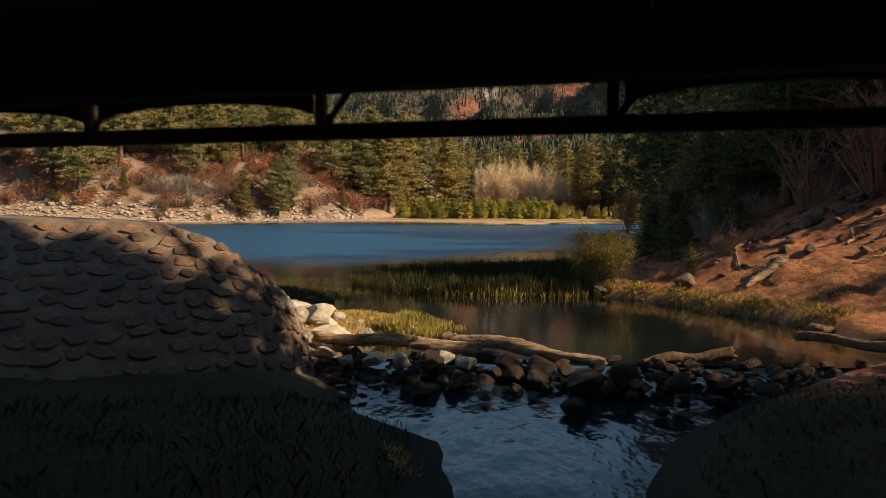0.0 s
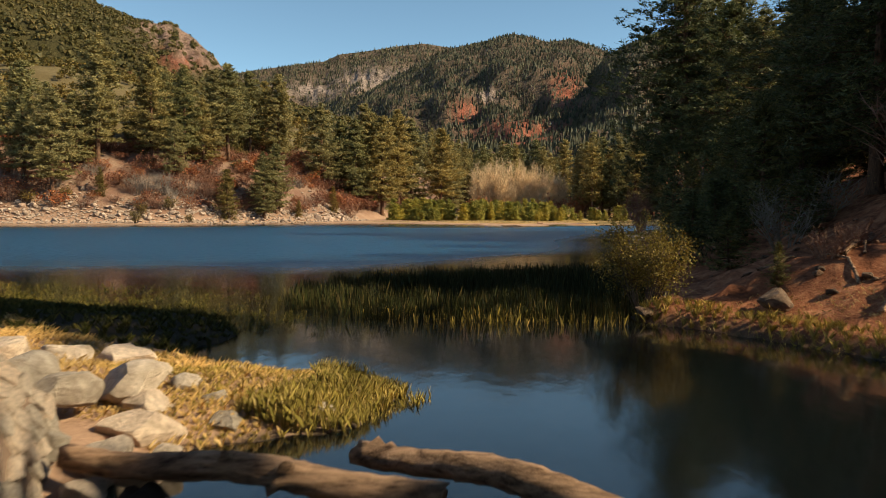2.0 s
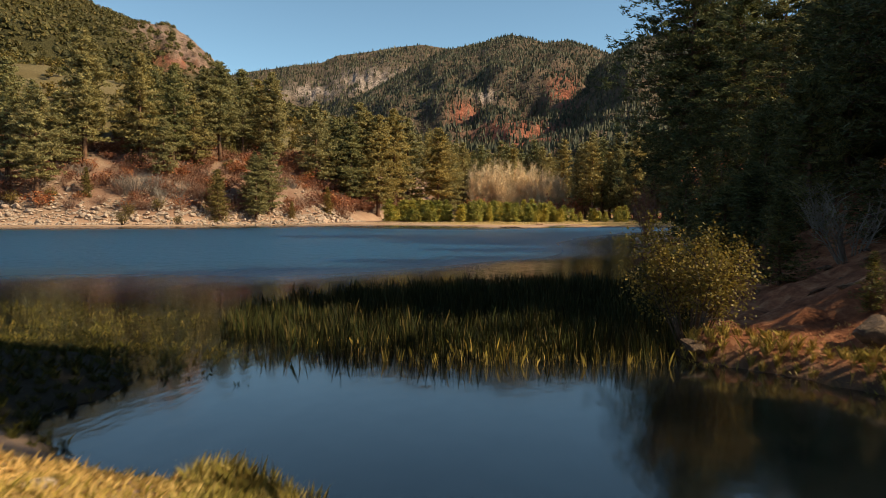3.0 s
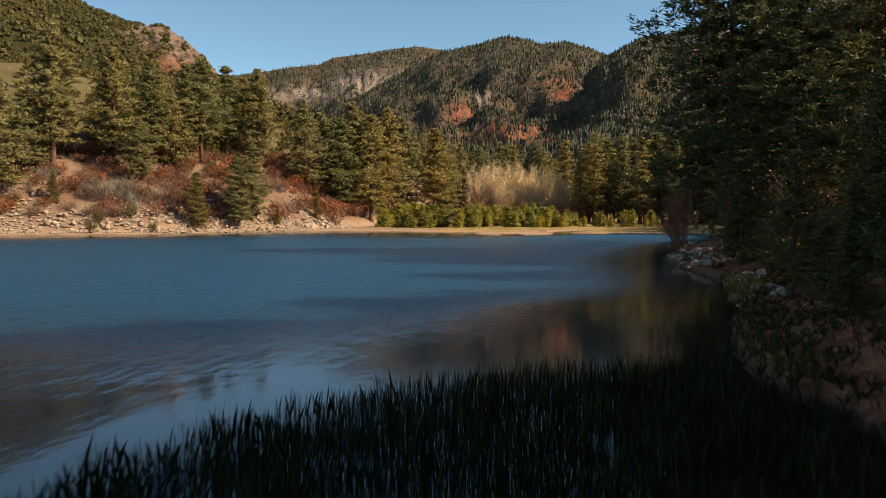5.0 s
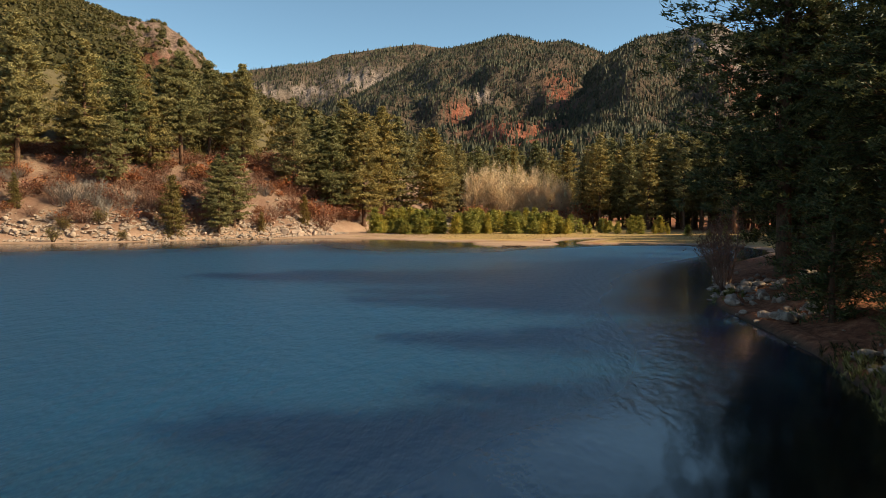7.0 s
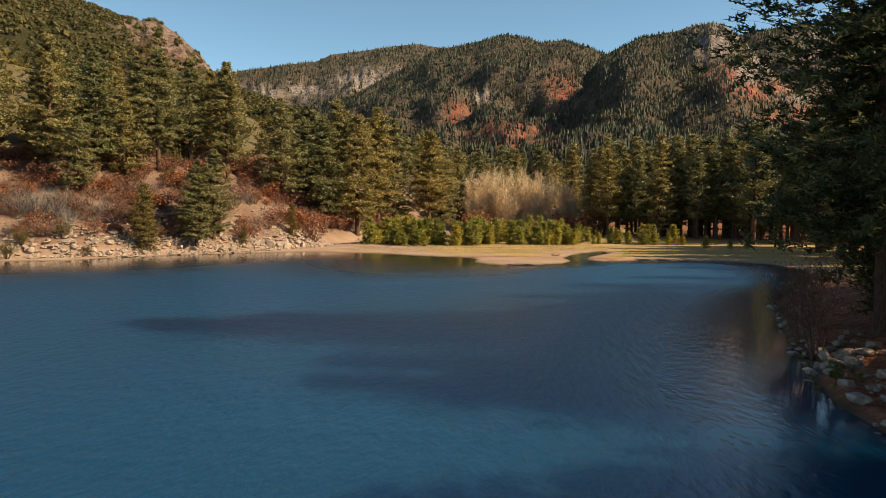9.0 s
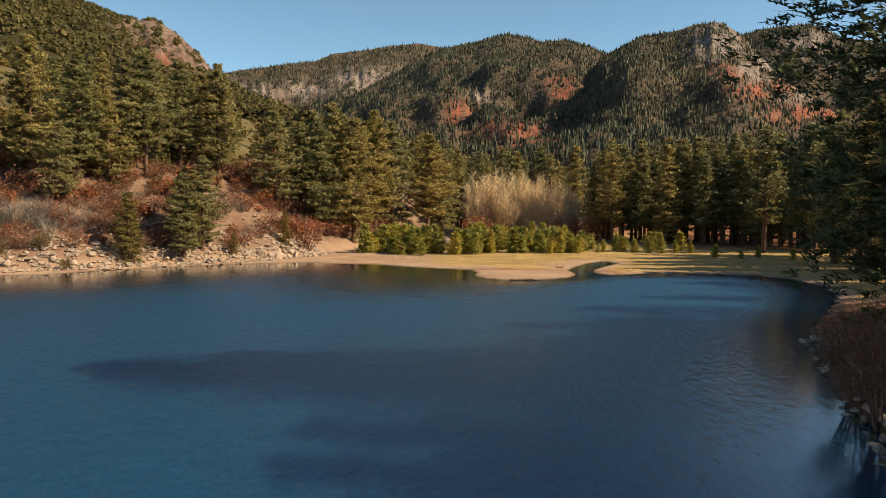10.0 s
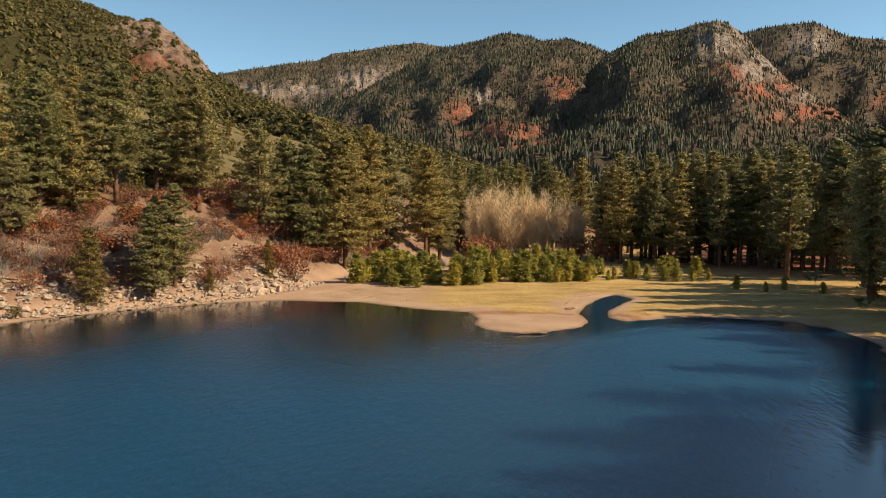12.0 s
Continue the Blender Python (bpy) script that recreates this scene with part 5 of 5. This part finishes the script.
for k in range(30):
    beam("deck_plank", (-8 + k * 0.56, -5.2, 3.42), (-8 + k * 0.56, 0.12, 3.42), 0.545, 0.07, M_PLANK)
for y in (-4.9, -3.4, -1.8, -0.3):
    beam("girder", (-8.2, y, 3.28), (8.4, y, 3.28), 0.16, 0.24, M_STEEL)
beam("fascia", (-8.2, 0.10, 3.62), (8.4, 0.10, 3.62), 0.05, 0.55, M_STEEL)
beam("lower_chord", (-8.2, 0.06, 3.03), (8.4, 0.06, 3.03), 0.07, 0.075, M_STEEL, "rusted lower rail")
for k in range(13):
    x = -9.15 + k * 1.38
    # two posts coloured red to look sunlit
    beam("post", (x, 0.06, 3.06), (x, 0.06, 3.40), 0.05, 0.05, M_RED_STEEL if k in (5, 6) else M_STEEL)
    beam("brace", (x + 0.03, 0.06, 3.07), (x + 0.26, 0.06, 3.37), 0.03, 0.03, M_STEEL)
for k in range(12):
    # curved plates that hang between the posts
    x0 = -9.15 + k * 1.38
    deep = 3.21 if k == 6 else 3.12
    bm = bmesh.new()
    lower = [(x0 + 0.05 + 1.28 * i / 12, deep + 0.07 * math.sin(math.pi * i / 12) ** 0.6) for i in range(13)]
    fr = [bm.verts.new((x, 0.085, z)) for x, z in lower] + [bm.verts.new((x, 0.085, 3.36)) for x, z in lower[::-1]]
    bk = [bm.verts.new((v.co.x, 0.065, v.co.z)) for v in fr]
    bm.faces.new(fr)
    bm.faces.new(bk[::-1])
    for i in range(26):
        bm.faces.new((fr[i], bk[i], bk[(i + 1) % 26], fr[(i + 1) % 26]))
    part("gusset_plate", finish(bm, "gusset_plate", M_STEEL, True), bridge)


# ---- grass and reeds ----
def inside(px, py, poly):
    hit = np.zeros(px.shape, bool)
    for (ax, ay), (bx, by) in zip(poly, poly[1:] + poly[:1]):
        if ay != by:
            hit ^= ((ay > py) != (by > py)) & (px < (bx - ax) * (py - ay) / (by - ay) + ax)
    return hit


def sward(name, label, category, poly, count, high, wide, mat, seed, clump=0.0, lean=0.35, floor=None, curl=True, gaps=0.0):
    """Blades of grass or reed strewn over a patch of ground."""
    r = np.random.RandomState(seed)
    np.random.seed(seed)
    p = np.array(poly)
    n = count * 6
    x, y = r.uniform(p[:, 0].min(), p[:, 0].max(), n), r.uniform(p[:, 1].min(), p[:, 1].max(), n)
    ok = inside(x, y, poly)
    if gaps:
        ok &= ripple(x, y, 1.6, seed + 1) > gaps - r.uniform(0, 0.5, n)
    x, y = x[ok][:count], y[ok][:count]
    if clump:
        cx, cy = np.round(x / clump) * clump, np.round(y / clump) * clump
        x, y = x + (cx - x) * 0.62, y + (cy - y) * 0.62
        x, y = x + 0.4 * clump * np.sin(cy * 91.7), y + 0.4 * clump * np.sin(cx * 57.3)
    z = land(x, y) if floor is None else np.full(x.shape, floor)
    h = high * r.uniform(0.45, 1.15, len(x)) * (0.75 + 0.3 * ripple(x, y, 2.0, seed + 3))
    a = r.uniform(0, 6.28, len(x))
    t = lean * r.uniform(0.2, 1.0, len(x)) * h
    base = np.stack([x, y, z - 0.02], -1)
    mid = base + np.stack([np.cos(a) * t * 0.35, np.sin(a) * t * 0.35, h * 0.6], -1)
    tip = base + np.stack([np.cos(a) * t, np.sin(a) * t, h * (0.92 if curl else 1.0)], -1)
    side = np.stack([-np.sin(a + r.uniform(-1, 1, len(x))), np.cos(a), 0 * a], -1) * (wide * r.uniform(0.6, 1.3, len(x)) / 2)[:, None]
    s = Soup()
    k = len(x)
    s.v.append(np.stack([base - side, base + side, mid + side * 0.7, tip, mid - side * 0.7], 1).reshape(-1, 3))
    s.f.append((np.arange(k * 5).reshape(k, 5)).tolist())
    s.n = k * 5
    ob = new(name, s.mesh(name, mat))
    return tagged(ob, label, category, kind="stuff")


sward("bank_grass", "sunlit yellow-green grass on the spit beside the weir", "grass", [(-2.5, 14.9), (-1.4, 14.9), (-0.62, 16.4), (-0.9, 16.9), (-1.7, 17.7), (-2.4, 17.6), (-1.9, 16.4)], 16000, 0.32, 0.0036, M_GRASS, 31, 0.10, 0.7)
sward("spit_straw", "pale dry grass on the spit", "grass", [(-3.0, 13.9), (-1.8, 15.0), (-1.5, 17.2), (-4.6, 17.4), (-8, 19.4), (-6, 15.5)], 24000, 0.15, 0.0034, M_STRAW, 32, 0.12, 1.2)
sward("tall_reeds", "dark green reeds standing in the shaded shallows", "reeds", [(-4.8, 24.6), (-2.4, 22.9), (2.6, 22.9), (3.9, 25.0), (4.8, 29.0), (4.6, 33.0), (3.6, 35.6), (1.6, 35.2), (-1.4, 33.8), (-4.0, 30.8), (-5.3, 27.6)], 52000, 0.70, 0.0052, M_REED_SHADE, 33, 0.0, 0.3, -0.03)
# front tufts take the brighter grass colour so they read as sunlit
sward("reed_tufts", "tall sunlit reed tufts in front of the reed bed", "reeds", [(-3.0, 22.4), (3.0, 22.3), (2.6, 23.6), (-3.2, 24.0)], 900, 0.44, 0.0042, M_GRASS, 34, 0.25, 0.5, -0.03, gaps=0.15)
sward("low_reeds", "short green water plants in the shallows by the spit", "water plants", [(-22, 23.5), (-9.0, 21.6), (-4.4, 21.0), (-3.2, 22.4), (-4.6, 25.5), (-7.5, 29.0), (-16, 30.0), (-26, 30)], 20000, 0.18, 0.006, M_SEDGE, 35, 0.35, 0.6, -0.03, gaps=-0.1)
sward("shallow_tufts", "yellow-green plant tufts in the shallows", "water plants", [(-14, 23.0), (-5.0, 21.4), (-3.0, 20.9), (-3.8, 23.0), (-8, 26.0), (-15, 27)], 7000, 0.20, 0.006, M_SEDGE, 36, 0.2, 0.8, -0.03, gaps=0.35)
sward("bank_tufts", "dry and green grass tufts along the pool's bank", "grass", [(3.0, 23.0), (4.3, 21.8), (5.5, 20.2), (6.5, 18.4), (7.3, 16.6), (8.2, 17.2), (7.2, 19.6), (6.0, 21.4), (4.6, 23.2), (3.4, 24.2)], 11000, 0.26, 0.0038, M_GRASS, 37, 0.22, 0.9, gaps=-0.1)
sward("bank_straw", "straw and pine needles on the sunlit bank", "dry grass", [(4.2, 22.2), (6.6, 18.8), (7.6, 16.4), (10.5, 17.5), (9.5, 21.5), (5.5, 23.4)], 7000, 0.10, 0.005, M_STRAW, 38, 0.0, 1.6)
# stream bank grass in near-black reed colour, shade painted in
sward("foreground_grass", "grass on the stream bank, darkened for the shade under the bridge", "grass", [(-0.85, 3.0), (-0.85, 8.7), (-2.2, 9.8), (-3.3, 9.0), (-5.0, 7.0), (-7.5, 5.0), (-7, 2.5)], 6000, 0.20, 0.008, M_REED_SHADE, 39, 0.10, 0.8)
sward("streamside_grass", "dry grass on the stream's far bank, darkened as in shade", "grass", [(1.8, 5.0), (1.9, 7.0), (2.8, 9.2), (4.4, 11.0), (7.5, 11.5), (8, 5)], 4000, 0.20, 0.010, M_REED_SHADE, 40, 0.2, 0.7)
sward("bank_dry_tuft", "small tuft of dry grass beside the stream", "grass", [(-1.0, 7.2), (-0.75, 7.2), (-0.75, 7.9), (-1.15, 7.9)], 260, 0.16, 0.008, M_STRAW, 46, 0.1, 1.0)
sward("shore_grass_clump", "bright green grass at the water's edge below the pines", "grass", [(8.0, 47.6), (9.2, 50.5), (9.9, 54.0), (10.8, 54.0), (10.2, 50.0), (9.2, 47.4)], 2600, 0.42, 0.012, M_GRASS, 41, 0.3, 0.6)
sward("point_grass", "green grass patches on the rocky point", "grass", [(11.0, 70.0), (12.6, 73.5), (13.2, 77.5), (14.2, 77.5), (13.8, 73.0), (11.8, 69.6)], 2000, 0.40, 0.015, M_GRASS, 42, 0.8, 0.6)
sward("shade_grass", "sunlit grass patch on the dark eastern bank", "grass", [(4.4, 33.5), (5.2, 37.6), (6.6, 42.4), (7.4, 42.2), (6.2, 37.0), (5.2, 33.0)], 2600, 0.32, 0.008, M_SEDGE, 43, 0.3, 0.6)
sward("meadow_grass", "tawny dry meadow grass behind the sandbar", "grass", [(-28, 167), (-10, 160), (0, 158), (9, 158), (12, 168), (19, 178), (22, 165), (18, 152), (34, 152), (55, 165), (52, 190), (0, 190), (-25, 176)], 18000, 0.22, 0.05, M_STRAW, 44, 0.0, 0.8)
sward("marsh_sedge", "dark olive sedge on the muddy flat behind the spit", "grass", [(-16, 19.5), (-5.0, 18.0), (-3.4, 18.0), (-4.4, 19.2), (-4.2, 21.0), (-5.2, 22.6), (-8.0, 23.4), (-16, 25.5)], 30000, 0.20, 0.009, M_SEDGE, 47, 0.25, 0.9, gaps=-0.3)
# growth added in near-black colour to make the bank look shaded
sward("bank_undergrowth", "low growth along the eastern bank, near black to deepen its shade", "undergrowth", [(4.2, 31.0), (3.9, 34.2), (4.8, 38.2), (6.4, 43.2), (8.4, 47.7), (10.0, 56.0), (13.0, 56.0), (11.2, 47.0), (9.0, 40.0), (7.8, 31.5)], 12000, 0.32, 0.012, M_REED_SHADE, 48, 0.3, 0.9, gaps=-0.1)
sward("spit_turf", "short yellow-green grass thinning over the sandy spit", "grass", [(-2.8, 14.3), (-1.5, 14.9), (-1.0, 16.9), (-2.2, 17.6), (-5.0, 17.3), (-4.4, 15.9)], 14000, 0.13, 0.0034, M_GRASS, 49, 0.14, 1.0, gaps=0.0)
